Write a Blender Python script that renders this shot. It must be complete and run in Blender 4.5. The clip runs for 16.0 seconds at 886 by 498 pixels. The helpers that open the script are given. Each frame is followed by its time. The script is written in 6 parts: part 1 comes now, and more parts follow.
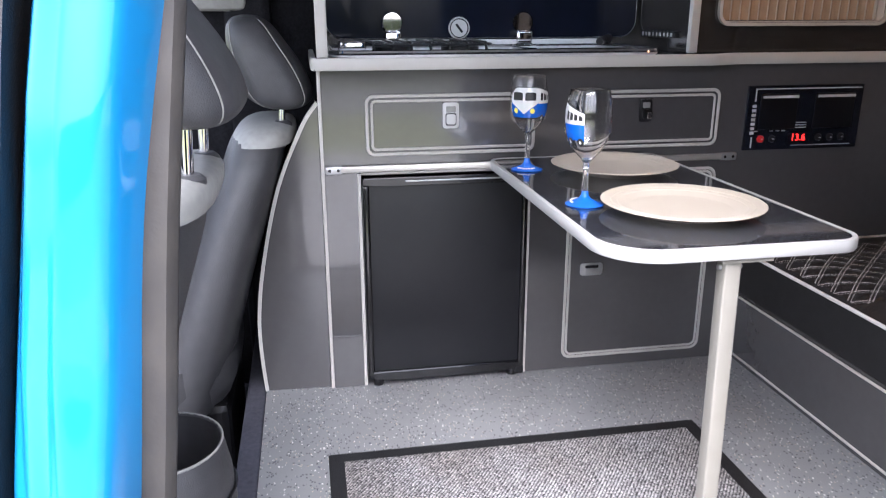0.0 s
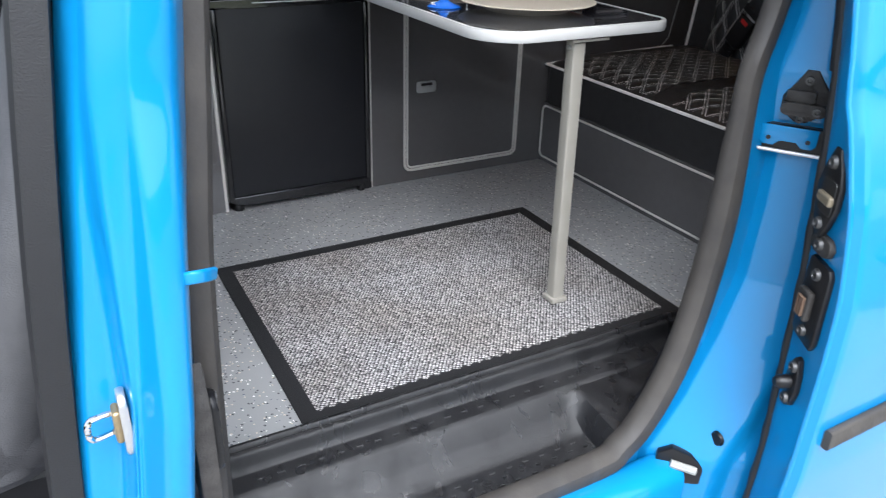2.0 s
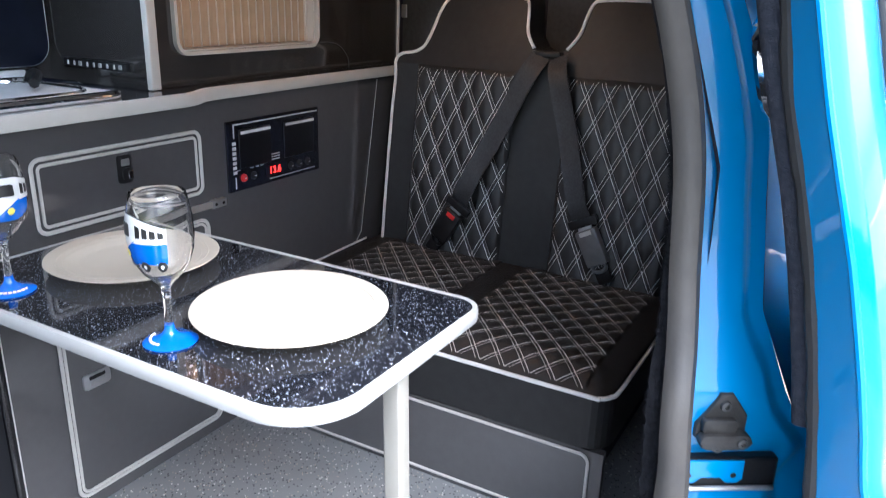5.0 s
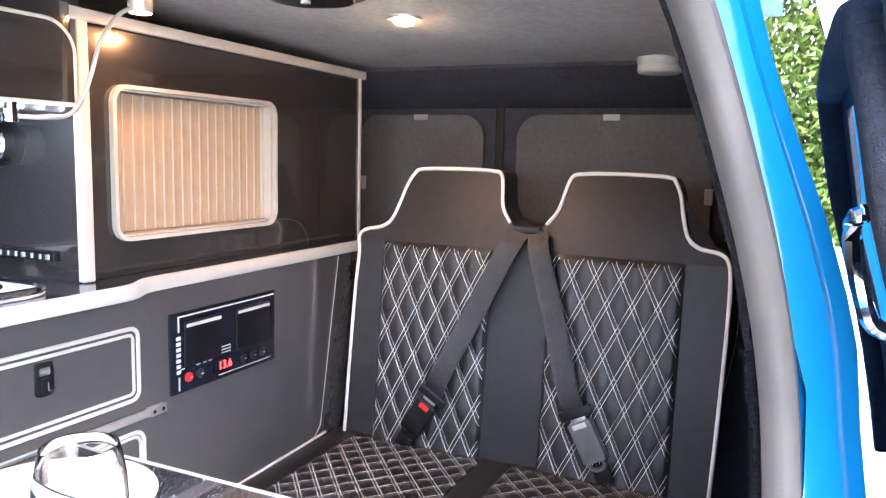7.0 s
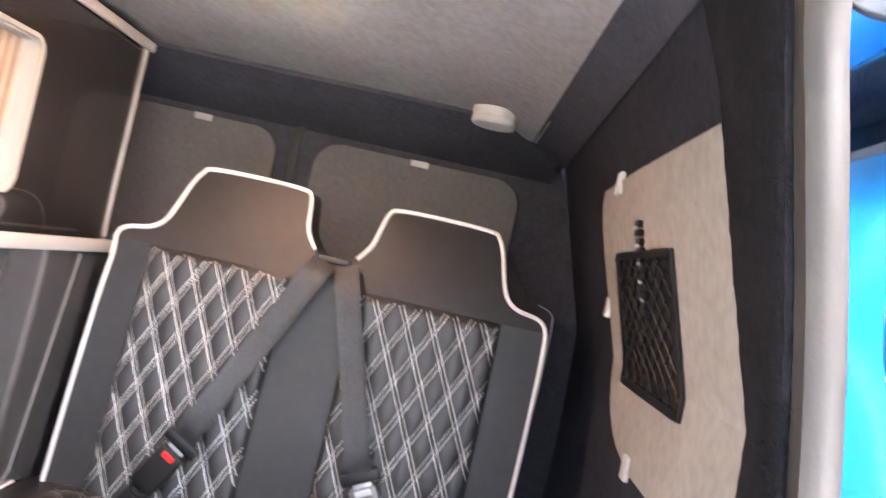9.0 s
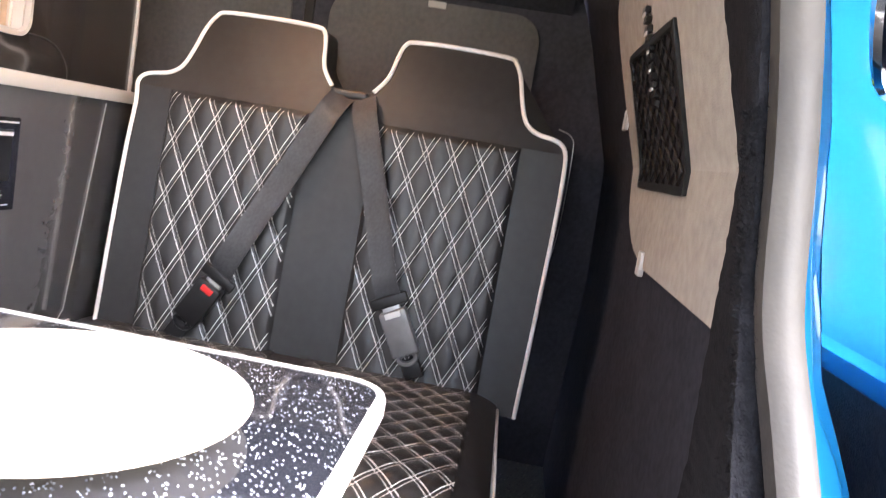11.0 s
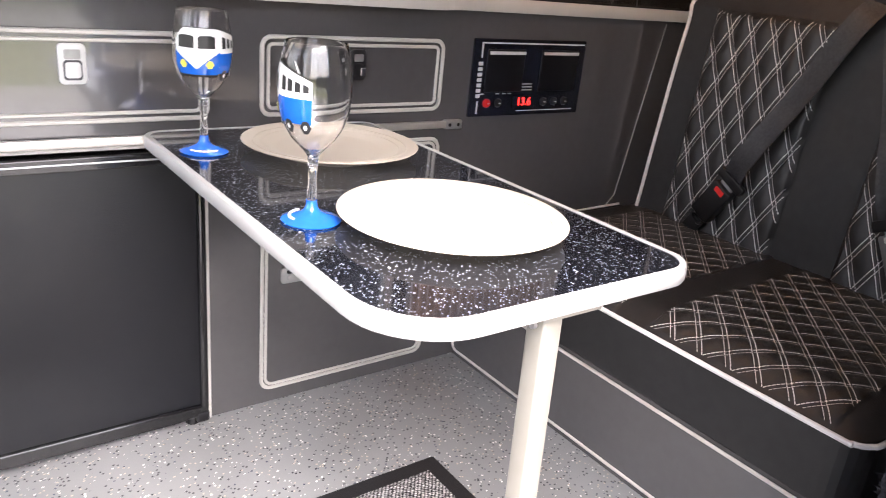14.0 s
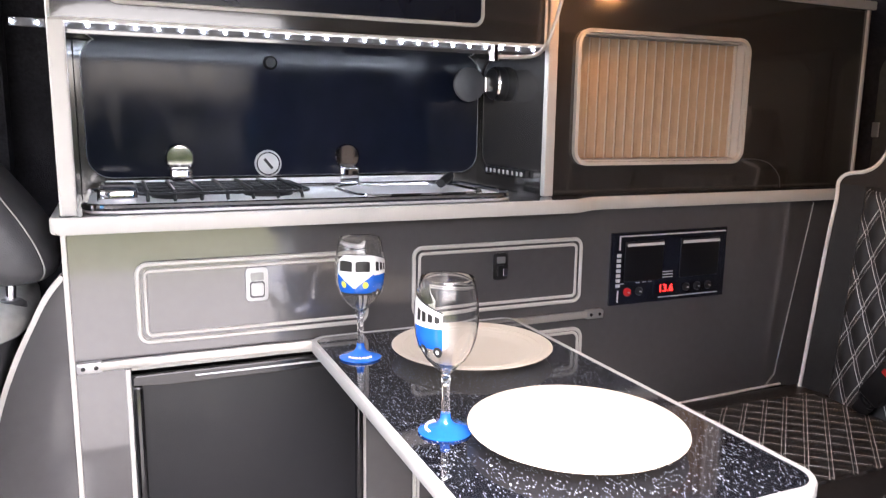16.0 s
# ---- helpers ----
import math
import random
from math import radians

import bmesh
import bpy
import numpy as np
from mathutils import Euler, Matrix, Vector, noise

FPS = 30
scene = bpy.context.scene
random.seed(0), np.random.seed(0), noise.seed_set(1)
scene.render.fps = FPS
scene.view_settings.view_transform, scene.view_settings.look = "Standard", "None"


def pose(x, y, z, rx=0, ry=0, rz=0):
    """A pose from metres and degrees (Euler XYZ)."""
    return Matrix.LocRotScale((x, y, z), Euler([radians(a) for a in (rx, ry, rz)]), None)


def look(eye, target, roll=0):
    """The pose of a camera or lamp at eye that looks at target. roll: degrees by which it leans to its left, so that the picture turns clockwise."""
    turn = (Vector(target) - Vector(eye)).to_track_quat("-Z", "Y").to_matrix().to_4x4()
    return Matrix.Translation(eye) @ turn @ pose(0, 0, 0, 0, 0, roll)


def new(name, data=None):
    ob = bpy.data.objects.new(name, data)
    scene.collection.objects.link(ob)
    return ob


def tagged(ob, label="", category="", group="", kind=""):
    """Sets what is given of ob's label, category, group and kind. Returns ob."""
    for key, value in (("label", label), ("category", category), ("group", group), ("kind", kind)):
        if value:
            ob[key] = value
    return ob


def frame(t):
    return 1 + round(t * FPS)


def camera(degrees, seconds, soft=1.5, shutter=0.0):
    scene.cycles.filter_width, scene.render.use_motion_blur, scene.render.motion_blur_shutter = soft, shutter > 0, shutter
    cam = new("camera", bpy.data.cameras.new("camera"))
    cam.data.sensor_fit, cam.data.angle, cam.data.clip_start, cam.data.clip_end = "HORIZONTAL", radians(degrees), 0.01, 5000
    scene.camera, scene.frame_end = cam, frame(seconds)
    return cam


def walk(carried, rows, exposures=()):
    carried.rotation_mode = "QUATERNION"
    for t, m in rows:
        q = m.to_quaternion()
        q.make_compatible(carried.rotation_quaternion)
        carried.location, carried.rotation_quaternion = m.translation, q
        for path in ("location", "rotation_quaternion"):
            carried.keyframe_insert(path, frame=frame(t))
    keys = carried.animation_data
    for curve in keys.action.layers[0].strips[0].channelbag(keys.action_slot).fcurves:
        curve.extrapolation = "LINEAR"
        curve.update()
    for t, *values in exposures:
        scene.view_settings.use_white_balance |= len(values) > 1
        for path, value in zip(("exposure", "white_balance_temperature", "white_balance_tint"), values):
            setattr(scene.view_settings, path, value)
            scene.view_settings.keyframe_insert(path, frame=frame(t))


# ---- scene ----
cam = camera(60.9, 16.0, soft=1.0, shutter=0.3)
PATH = [
    (0, (-0.106, -1.644, 0.852), (0.23, 0.233, 0.258), -0.1),
    (0.5, (-0.099, -1.709, 0.831), (0.237, 0.141, 0.15), 0.1),
    (1, (-0.141, -1.743, 0.795), (0.293, 0.05, 0.024), -0.0),
    (1.5, (-0.263, -1.755, 0.789), (0.421, -0.073, -0.049), 0.9),
    (2, (-0.364, -1.768, 0.773), (0.506, -0.205, -0.121), 1.6),
    (2.5, (-0.32, -1.683, 0.794), (0.684, -0.226, -0.139), 2.0),
    (3, (-0.233, -1.53, 0.791), (0.894, -0.18, -0.161), 1.7),
    (3.5, (-0.232, -1.37, 0.824), (1.087, -0.203, -0.124), 0.4),
    (4, (-0.256, -1.27, 0.879), (1.252, -0.297, 0.0), 1.0),
    (4.5, (-0.246, -1.225, 0.917), (1.356, -0.299, 0.167), 1.6),
    (4.7, (-0.241, -1.202, 0.940), (1.385, -0.278, 0.237), 1.8),
    (6.8, (-0.082, -1.008, 1.003), (1.698, -0.154, 0.683), 1.2),
    (7, (-0.085, -1.005, 0.989), (1.717, -0.173, 0.741), 1.4),
    (7.5, (-0.047, -0.986, 0.954), (1.807, -0.236, 0.918), 3.4),
    (8, (-0.01, -0.943, 0.908), (1.884, -0.307, 0.999), 5.7),
    (8.5, (-0.005, -0.829, 0.886), (1.946, -0.405, 0.998), 9.9),
    (9, (0.048, -0.732, 0.872), (2.046, -0.659, 0.908), 12.8),
    (9.2, (0.066, -0.72, 0.856), (2.065, -0.791, 0.854), 12.1),
    (11.3, (0.027, -0.866, 0.752), (1.968, -0.591, 0.370), 8.4),
    (11.5, (0.0195, -0.918, 0.753), (1.919, -0.4695, 0.334), 7.75),
    (12, (-0.024, -1.009, 0.727), (1.771, -0.307, 0.194), 7.1),
    (12.5, (-0.057, -1.06, 0.712), (1.64, -0.195, 0.102), 6.0),
    (13, (-0.047, -1.071, 0.776), (1.479, 0.045, 0.125), 5.6),
    (13.5, (0.0, -1.083, 0.822), (1.31, 0.259, 0.126), 5.7),
    (14, (-0.01, -1.173, 0.823), (1.13, 0.309, 0.111), 5.8),
    (14.5, (-0.04, -1.227, 0.82), (0.986, 0.352, 0.146), 5.5),
    (15, (-0.027, -1.248, 0.846), (0.908, 0.421, 0.262), 3.7),
    (15.5, (-0.009, -1.253, 0.89), (0.849, 0.495, 0.432), 1.5),
    (16, (0.0, -1.252, 0.919), (0.785, 0.554, 0.573), 0.8),
]
walk(cam, [(t, look(eye, target, roll)) for t, eye, target, roll in PATH],
     [(0, 2.25, 6000, 17), (1, 1.9, 6000, 15), (2, 1.4, 5950, 9), (2.6, 1.3, 5900, 8), (3, 1.45, 5850, 8), (3.5, 1.95, 5700, 9), (4.7, 2.5, 5600, 10), (6.8, 4.3, 5850, 16), (8.2, 4.52, 5750, 18),
      (9.2, 4.95, 6450, 19), (11.3, 4.4, 6450, 15), (12.2, 3.52, 6450, 14), (13, 3.1, 6650, 16), (15, 2.98, 6650, 19), (16, 3.05, 6600, 20)])

# ---- world and light ----
world = bpy.data.worlds.new("sky")
scene.world = world
world.use_nodes = True
wn, wl = world.node_tree.nodes, world.node_tree.links
sky = wn.new("ShaderNodeTexSky")
sky.sky_type = "NISHITA"
sky.sun_disc = False
sky.sun_elevation = radians(52)
sky.sun_rotation = radians(188)
sky.air_density, sky.dust_density = 1.0, 2.5
wn["Background"].inputs["Strength"].default_value = 0.15
hazy = wn.new("ShaderNodeHueSaturation")
hazy.inputs["Saturation"].default_value = 0.42
wl.new(sky.outputs["Color"], hazy.inputs["Color"])
wl.new(hazy.outputs["Color"], wn["Background"].inputs["Color"])

sun_data = bpy.data.lights.new("sun", "SUN")
sun_data.energy, sun_data.angle, sun_data.color = 2.4, radians(50), (1.0, 0.97, 0.94)
sun = new("sun", sun_data)
sun.matrix_world = look((-1.9, -3.8, 6.2), (0, 0, 0))

# ---- materials ----


def mat(name, col, rough=0.5, metal=0.0, coat=0.0, col2=None, scale=30.0, bump=0.0, bump_scale=200.0, spec=0.5, detail=4.0, sheen=0.0):
    """A surface of two colours mixed by noise at two sizes, with a fine relief."""
    m = bpy.data.materials.new(name)
    m.use_nodes = True
    n, l = m.node_tree.nodes, m.node_tree.links
    b = n["Principled BSDF"]
    b.inputs["Roughness"].default_value = rough
    b.inputs["Metallic"].default_value = metal
    b.inputs["Coat Weight"].default_value = coat
    b.inputs["Coat Roughness"].default_value = 0.05
    b.inputs["Specular IOR Level"].default_value = spec
    b.inputs["Sheen Weight"].default_value = sheen
    tc = n.new("ShaderNodeTexCoord")
    col2 = col2 or tuple(c * 0.82 for c in col)
    t1, t2 = n.new("ShaderNodeTexNoise"), n.new("ShaderNodeTexNoise")
    t1.inputs["Scale"].default_value, t1.inputs["Detail"].default_value = scale, detail
    t2.inputs["Scale"].default_value, t2.inputs["Detail"].default_value = scale * 0.12, 3.0
    l.new(tc.outputs["Object"], t1.inputs["Vector"])
    l.new(tc.outputs["Object"], t2.inputs["Vector"])
    add = n.new("ShaderNodeMath")
    add.operation = "MULTIPLY_ADD"
    l.new(t1.outputs["Fac"], add.inputs[0])
    add.inputs[1].default_value = 0.6
    half = n.new("ShaderNodeMath")
    half.operation = "MULTIPLY"
    half.inputs[1].default_value = 0.4
    l.new(t2.outputs["Fac"], half.inputs[0])
    l.new(half.outputs[0], add.inputs[2])
    ramp = n.new("ShaderNodeValToRGB")
    ramp.color_ramp.elements[0].position, ramp.color_ramp.elements[1].position = 0.35, 0.65
    ramp.color_ramp.elements[0].color, ramp.color_ramp.elements[1].color = (*col2, 1), (*col, 1)
    l.new(add.outputs[0], ramp.inputs["Fac"])
    l.new(ramp.outputs["Color"], b.inputs["Base Color"])
    if bump:
        t3, bp = n.new("ShaderNodeTexNoise"), n.new("ShaderNodeBump")
        t3.inputs["Scale"].default_value = bump_scale
        l.new(tc.outputs["Object"], t3.inputs["Vector"])
        bp.inputs["Strength"].default_value, bp.inputs["Distance"].default_value = bump, 0.002
        l.new(t3.outputs["Fac"], bp.inputs["Height"])
        l.new(bp.outputs["Normal"], b.inputs["Normal"])
    return m


def glow(name, col, strength):
    m = bpy.data.materials.new(name)
    m.use_nodes = True
    b = m.node_tree.nodes["Principled BSDF"]
    b.inputs["Base Color"].default_value = (*col, 1)
    b.inputs["Emission Color"].default_value = (*col, 1)
    b.inputs["Emission Strength"].default_value = strength
    return m


def flecked(name, base, flecks, rough, coat=0.0, bump=0.0, seed=0.0):
    """A speckled sheet: base colour with layers of scattered flecks (colour, size in metres, share, stretch)."""
    m = bpy.data.materials.new(name)
    m.use_nodes = True
    n, l = m.node_tree.nodes, m.node_tree.links
    b = n["Principled BSDF"]
    b.inputs["Roughness"].default_value = rough
    b.inputs["Coat Weight"].default_value = coat
    b.inputs["Coat Roughness"].default_value = 0.03
    tc = n.new("ShaderNodeTexCoord")
    big = n.new("ShaderNodeTexNoise")
    big.inputs["Scale"].default_value = 6
    l.new(tc.outputs["Object"], big.inputs["Vector"])
    ramp = n.new("ShaderNodeValToRGB")
    ramp.color_ramp.elements[0].position, ramp.color_ramp.elements[1].position = 0.3, 0.7
    ramp.color_ramp.elements[0].color = (*[c * 0.88 for c in base], 1)
    ramp.color_ramp.elements[1].color = (*base, 1)
    l.new(big.outputs["Fac"], ramp.inputs["Fac"])
    last = ramp.outputs["Color"]
    for k, (col, size, share) in enumerate(flecks):
        mp, v = n.new("ShaderNodeMapping"), n.new("ShaderNodeTexVoronoi")
        mp.inputs["Location"].default_value = (seed + 3.1 * k, 1.7 * k, 0.37 * k)
        mp.inputs["Rotation"].default_value = (0, 0, 0.7 * k)
        mp.inputs["Scale"].default_value = (1, 1, 0.001)
        l.new(tc.outputs["Object"], mp.inputs["Vector"])
        l.new(mp.outputs["Vector"], v.inputs["Vector"])
        v.inputs["Scale"].default_value = 1.0 / size
        v.distance = "CHEBYCHEV" if k % 2 else "MANHATTAN"
        near, pick, both, mix = n.new("ShaderNodeMath"), n.new("ShaderNodeMath"), n.new("ShaderNodeMath"), n.new("ShaderNodeMix")
        near.operation, pick.operation, both.operation = "LESS_THAN", "LESS_THAN", "MULTIPLY"
        near.inputs[1].default_value = 0.28 if k % 2 else 0.40
        pick.inputs[1].default_value = share
        sep = n.new("ShaderNodeSeparateColor")
        l.new(v.outputs["Color"], sep.inputs["Color"])
        l.new(v.outputs["Distance"], near.inputs[0])
        l.new(sep.outputs["Red"], pick.inputs[0])
        l.new(near.outputs[0], both.inputs[0])
        l.new(pick.outputs[0], both.inputs[1])
        mix.data_type = "RGBA"
        l.new(both.outputs[0], mix.inputs["Factor"])
        l.new(last, mix.inputs["A"])
        mix.inputs["B"].default_value = (*col, 1)
        last = mix.outputs["Result"]
    l.new(last, b.inputs["Base Color"])
    if bump:
        t3, bp = n.new("ShaderNodeTexNoise"), n.new("ShaderNodeBump")
        t3.inputs["Scale"].default_value = 600
        l.new(tc.outputs["Object"], t3.inputs["Vector"])
        bp.inputs["Strength"].default_value, bp.inputs["Distance"].default_value = bump, 0.001
        l.new(t3.outputs["Fac"], bp.inputs["Height"])
        l.new(bp.outputs["Normal"], b.inputs["Normal"])
    return m


def glass(name, col=(1, 1, 1), rough=0.0):
    m = bpy.data.materials.new(name)
    m.use_nodes = True
    b = m.node_tree.nodes["Principled BSDF"]
    b.inputs["Base Color"].default_value = (*col, 1)
    b.inputs["Roughness"].default_value = rough
    b.inputs["Transmission Weight"].default_value = 1.0
    b.inputs["IOR"].default_value = 1.48
    return m


M_PAINT = mat("blue_paint", (0.012, 0.200, 0.46), 0.30, 0.0, 0.82, (0.011, 0.190, 0.435), 3, spec=0.12)
M_PAINT.node_tree.nodes["Principled BSDF"].inputs["Coat Roughness"].default_value = 0.035
M_PAINT.node_tree.nodes["Principled BSDF"].inputs["Coat IOR"].default_value = 1.5
M_GLOSS = mat("grey_gloss_laminate", (0.080, 0.077, 0.078), 0.14, 0.0, 1.0, (0.074, 0.071, 0.072), 60, spec=0.8)
M_GLOSS.node_tree.nodes["Principled BSDF"].inputs["Coat Roughness"].default_value = 0.045
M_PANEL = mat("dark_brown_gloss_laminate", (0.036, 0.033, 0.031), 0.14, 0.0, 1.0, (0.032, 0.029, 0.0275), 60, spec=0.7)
M_WHITE = mat("cream_edging", (0.55, 0.528, 0.492), 0.36, 0, 0, (0.51, 0.488, 0.452), 20)
M_WORKTOP = flecked("black_sparkle_worktop", (0.012, 0.013, 0.018), [((0.44, 0.47, 0.53), 0.0038, 0.15), ((0.30, 0.33, 0.39), 0.0026, 0.22), ((0.50, 0.51, 0.54), 0.0046, 0.05)], 0.12, 1.0)
M_WORKTOP.node_tree.nodes["Principled BSDF"].inputs["Coat Roughness"].default_value = 0.045
M_FLOOR = flecked("speckled_vinyl", (0.27, 0.273, 0.276), [((0.80, 0.78, 0.75), 0.0064, 0.20), ((0.035, 0.036, 0.042), 0.0060, 0.20), ((0.06, 0.068, 0.105), 0.0062, 0.08), ((0.52, 0.45, 0.36), 0.0050, 0.08)], 0.30, 0.0, 0.25)
M_FRIDGE = mat("black_fridge_skin", (0.007, 0.0075, 0.010), 0.33, 0, 0.0, (0.005, 0.0055, 0.008), 40, 0.15, 500, 0.45)
M_SHINY = mat("shiny_black_plastic", (0.008, 0.008, 0.009), 0.16, 0, 0.4, (0.006, 0.006, 0.007), 60, spec=0.5)
M_BLACK = mat("black_plastic", (0.010, 0.010, 0.011), 0.36, 0, 0, (0.007, 0.007, 0.008), 60, 0.2, 400, 0.35)
M_SILL = mat("grained_black_plastic", (0.013, 0.013, 0.014), 0.36, 0, 0, (0.006, 0.006, 0.007), 25, 0.45, 900, 0.5)
M_RUBBER = mat("grey_black_rubber", (0.060, 0.054, 0.048), 0.7, 0, 0, (0.040, 0.037, 0.035), 18, 0.15, 200, 0.3)
M_BLKRUB = mat("black_rubber", (0.010, 0.010, 0.011), 0.6, 0, 0, None, 40, 0.3, 500)
M_PILE = mat("black_pile_carpet", (0.022, 0.022, 0.026), 0.95, 0, 0, (0.010, 0.010, 0.012), 160, 0.9, 500, 0.1)
M_CARPET = mat("dark_lining_carpet", (0.082, 0.083, 0.102), 0.95, 0, 0, (0.054, 0.055, 0.070), 90, 0.6, 700, 0.1)
M_TRIM = mat("navy_black_trim_carpet", (0.036, 0.039, 0.050), 0.95, 0, 0, (0.020, 0.022, 0.030), 120, 0.9, 500, 0.1)
# the brown-grey second colour paints a reflected highlight onto the black arm
M_ARM = mat("black_steel_brown_sheen", (0.030, 0.034, 0.046), 0.38, 0.0, 0.3, (0.085, 0.070, 0.060), 28, spec=0.5)
M_BRASS = mat("worn_brass", (0.42, 0.32, 0.18), 0.4, 0.8, 0, (0.30, 0.24, 0.15), 90)
M_CEIL = mat("grey_ceiling_carpet", (0.72, 0.70, 0.69), 0.95, 0, 0, (0.55, 0.535, 0.525), 70, 0.7, 500, 0.1)
M_COVER = mat("grey_carpet_cover", (0.20, 0.20, 0.20), 0.95, 0, 0, (0.155, 0.155, 0.157), 80, 0.6, 600, 0.1)
M_COVER2 = mat("beige_carpet_cover", (0.42, 0.385, 0.34), 0.95, 0, 0, (0.33, 0.30, 0.265), 60, 0.7, 500, 0.1)
M_LEATHER = mat("black_leatherette", (0.023, 0.0225, 0.023), 0.45, 0, 0, (0.016, 0.0155, 0.016), 50, 0.25, 900, 0.45)
M_QUILT = mat("quilted_leatherette", (0.022, 0.0215, 0.022), 0.36, 0, 0, (0.016, 0.0155, 0.016), 50, 0.25, 900, 0.5)
M_THREAD = mat("white_thread", (0.84, 0.82, 0.79), 0.7)
M_BELT = mat("grey_black_webbing", (0.033, 0.033, 0.036), 0.36, 0, 0, (0.015, 0.015, 0.017), 200, 0.4, 900, 0.5)
M_BUCKLE = mat("satin_grey_buckle", (0.20, 0.20, 0.20), 0.28, 0.3, 0, (0.15, 0.15, 0.15), 40)
M_RED = mat("red_plastic", (0.65, 0.02, 0.02), 0.4)
M_CHROME = mat("chrome", (0.82, 0.82, 0.84), 0.08, 1.0)
M_STEEL = mat("brushed_steel", (0.62, 0.62, 0.62), 0.40, 0.9, 0, (0.54, 0.54, 0.55), 80)
M_TRAY = mat("satin_steel_tray", (0.74, 0.72, 0.71), 0.36, 0.25, 0, (0.66, 0.64, 0.63), 60)
M_DUSTY = mat("dusty_black_plastic", (0.050, 0.046, 0.043), 0.6, 0, 0, (0.020, 0.019, 0.018), 60, 0.4, 300, 0.3)
M_BOLT = mat("dull_bolt_steel", (0.105, 0.105, 0.105), 0.45, 0.6, 0, (0.055, 0.055, 0.055), 200)
M_ALU = mat("satin_aluminium", (0.72, 0.69, 0.65), 0.35, 0.7, 0, (0.66, 0.63, 0.58), 60)
M_LEG = mat("cream_powder_coat", (0.262, 0.247, 0.216), 0.35, 0, 0.2, (0.24, 0.225, 0.195), 30)
M_PLATE1 = mat("cream_melamine", (0.545, 0.485, 0.40), 0.28, 0, 0.1, (0.525, 0.466, 0.383), 8)
M_GLASS = glass("clear_glass")
M_TINT = glass("tinted_glass", (0.10, 0.12, 0.13))
M_BLUEGL = mat("blue_painted_glass", (0.010, 0.125, 0.56), 0.18, 0, 0.6, (0.008, 0.105, 0.50), 60)
M_PWHITE = mat("white_glass_paint", (0.80, 0.80, 0.78), 0.35)
M_PBLACK = mat("black_glass_paint", (0.015, 0.015, 0.015), 0.35)
M_PYELLOW = mat("yellow_glass_paint", (0.80, 0.75, 0.12), 0.35)
M_LID = mat("dark_glass_lid", (0.010, 0.012, 0.022), 0.2, 0, 0.0, (0.007, 0.009, 0.016), 20, spec=0.5)
M_HOBLID = mat("smoked_glass_lid", (0.008, 0.010, 0.020), 0.13, 0, 0.0, (0.006, 0.008, 0.014), 20, spec=0.24)
M_BLIND = mat("beige_pleated_blind", (0.40, 0.29, 0.195), 0.8, 0, 0, (0.345, 0.25, 0.168), 40)
M_PLEAT = mat("pale_pleat_edge", (0.55, 0.49, 0.41), 0.7)
M_SEAT = mat("grey_leather", (0.068, 0.068, 0.072), 0.45, 0, 0, (0.054, 0.054, 0.058), 40, 0.35, 500)
M_HOLDER = mat("dark_grey_plastic", (0.050, 0.050, 0.054), 0.42, 0, 0, (0.038, 0.038, 0.041), 40, 0.3, 600)
M_SEATTOP = mat("pale_grey_plastic", (0.36, 0.36, 0.335), 0.5, 0, 0, (0.28, 0.28, 0.265), 60, 0.3, 600)
M_GRASS = mat("grass", (0.13, 0.18, 0.05), 0.9, 0, 0, (0.22, 0.22, 0.09), 3, 0.6, 30)
M_LEAF = mat("leaves", (0.085, 0.12, 0.022), 0.85, 0, 0, (0.022, 0.045, 0.010), 2, spec=0.12)
# leaves of the unseen hedge, kept dark for what the gloss reflects
M_HEDGE = mat("dark_hedge_leaves", (0.06, 0.09, 0.03), 0.85, 0, 0, (0.018, 0.032, 0.012), 2, spec=0.12)
M_WALLW = mat("white_render", (0.78, 0.77, 0.74), 0.8, 0, 0, (0.70, 0.69, 0.66), 5, 0.3, 80)
M_BARK = mat("bark", (0.10, 0.07, 0.05), 0.9, 0, 0, None, 12, 0.6, 40)
M_WARM = glow("warm_lamp", (1.0, 0.45, 0.15), 20.0)
M_COOL = glow("cool_led", (0.72, 0.86, 1.0), 30)
M_DIGIT = glow("red_digits", (1.0, 0.02, 0.015), 0.9)
M_LAMPW = mat("white_plastic", (0.62, 0.62, 0.605), 0.4)
M_PRINT = mat("pale_print", (0.60, 0.60, 0.60), 0.5)



def smudged(m, socket, low, high, scale):
    """Wiped marks and dust: the gloss varies softly over the surface."""
    n, l = m.node_tree.nodes, m.node_tree.links
    tc, mp, tex, rng = n.new("ShaderNodeTexCoord"), n.new("ShaderNodeMapping"), n.new("ShaderNodeTexNoise"), n.new("ShaderNodeMapRange")
    mp.inputs["Scale"].default_value = (1.6, 1.0, 0.8)
    tex.inputs["Scale"].default_value, tex.inputs["Detail"].default_value, tex.inputs["Distortion"].default_value = scale, 7.0, 0.8
    rng.inputs["From Min"].default_value, rng.inputs["From Max"].default_value = 0.42, 0.68
    rng.inputs["To Min"].default_value, rng.inputs["To Max"].default_value = low, high
    l.new(tc.outputs["Object"], mp.inputs["Vector"])
    l.new(mp.outputs["Vector"], tex.inputs["Vector"])
    l.new(tex.outputs["Fac"], rng.inputs["Value"])
    l.new(rng.outputs["Result"], n["Principled BSDF"].inputs[socket])


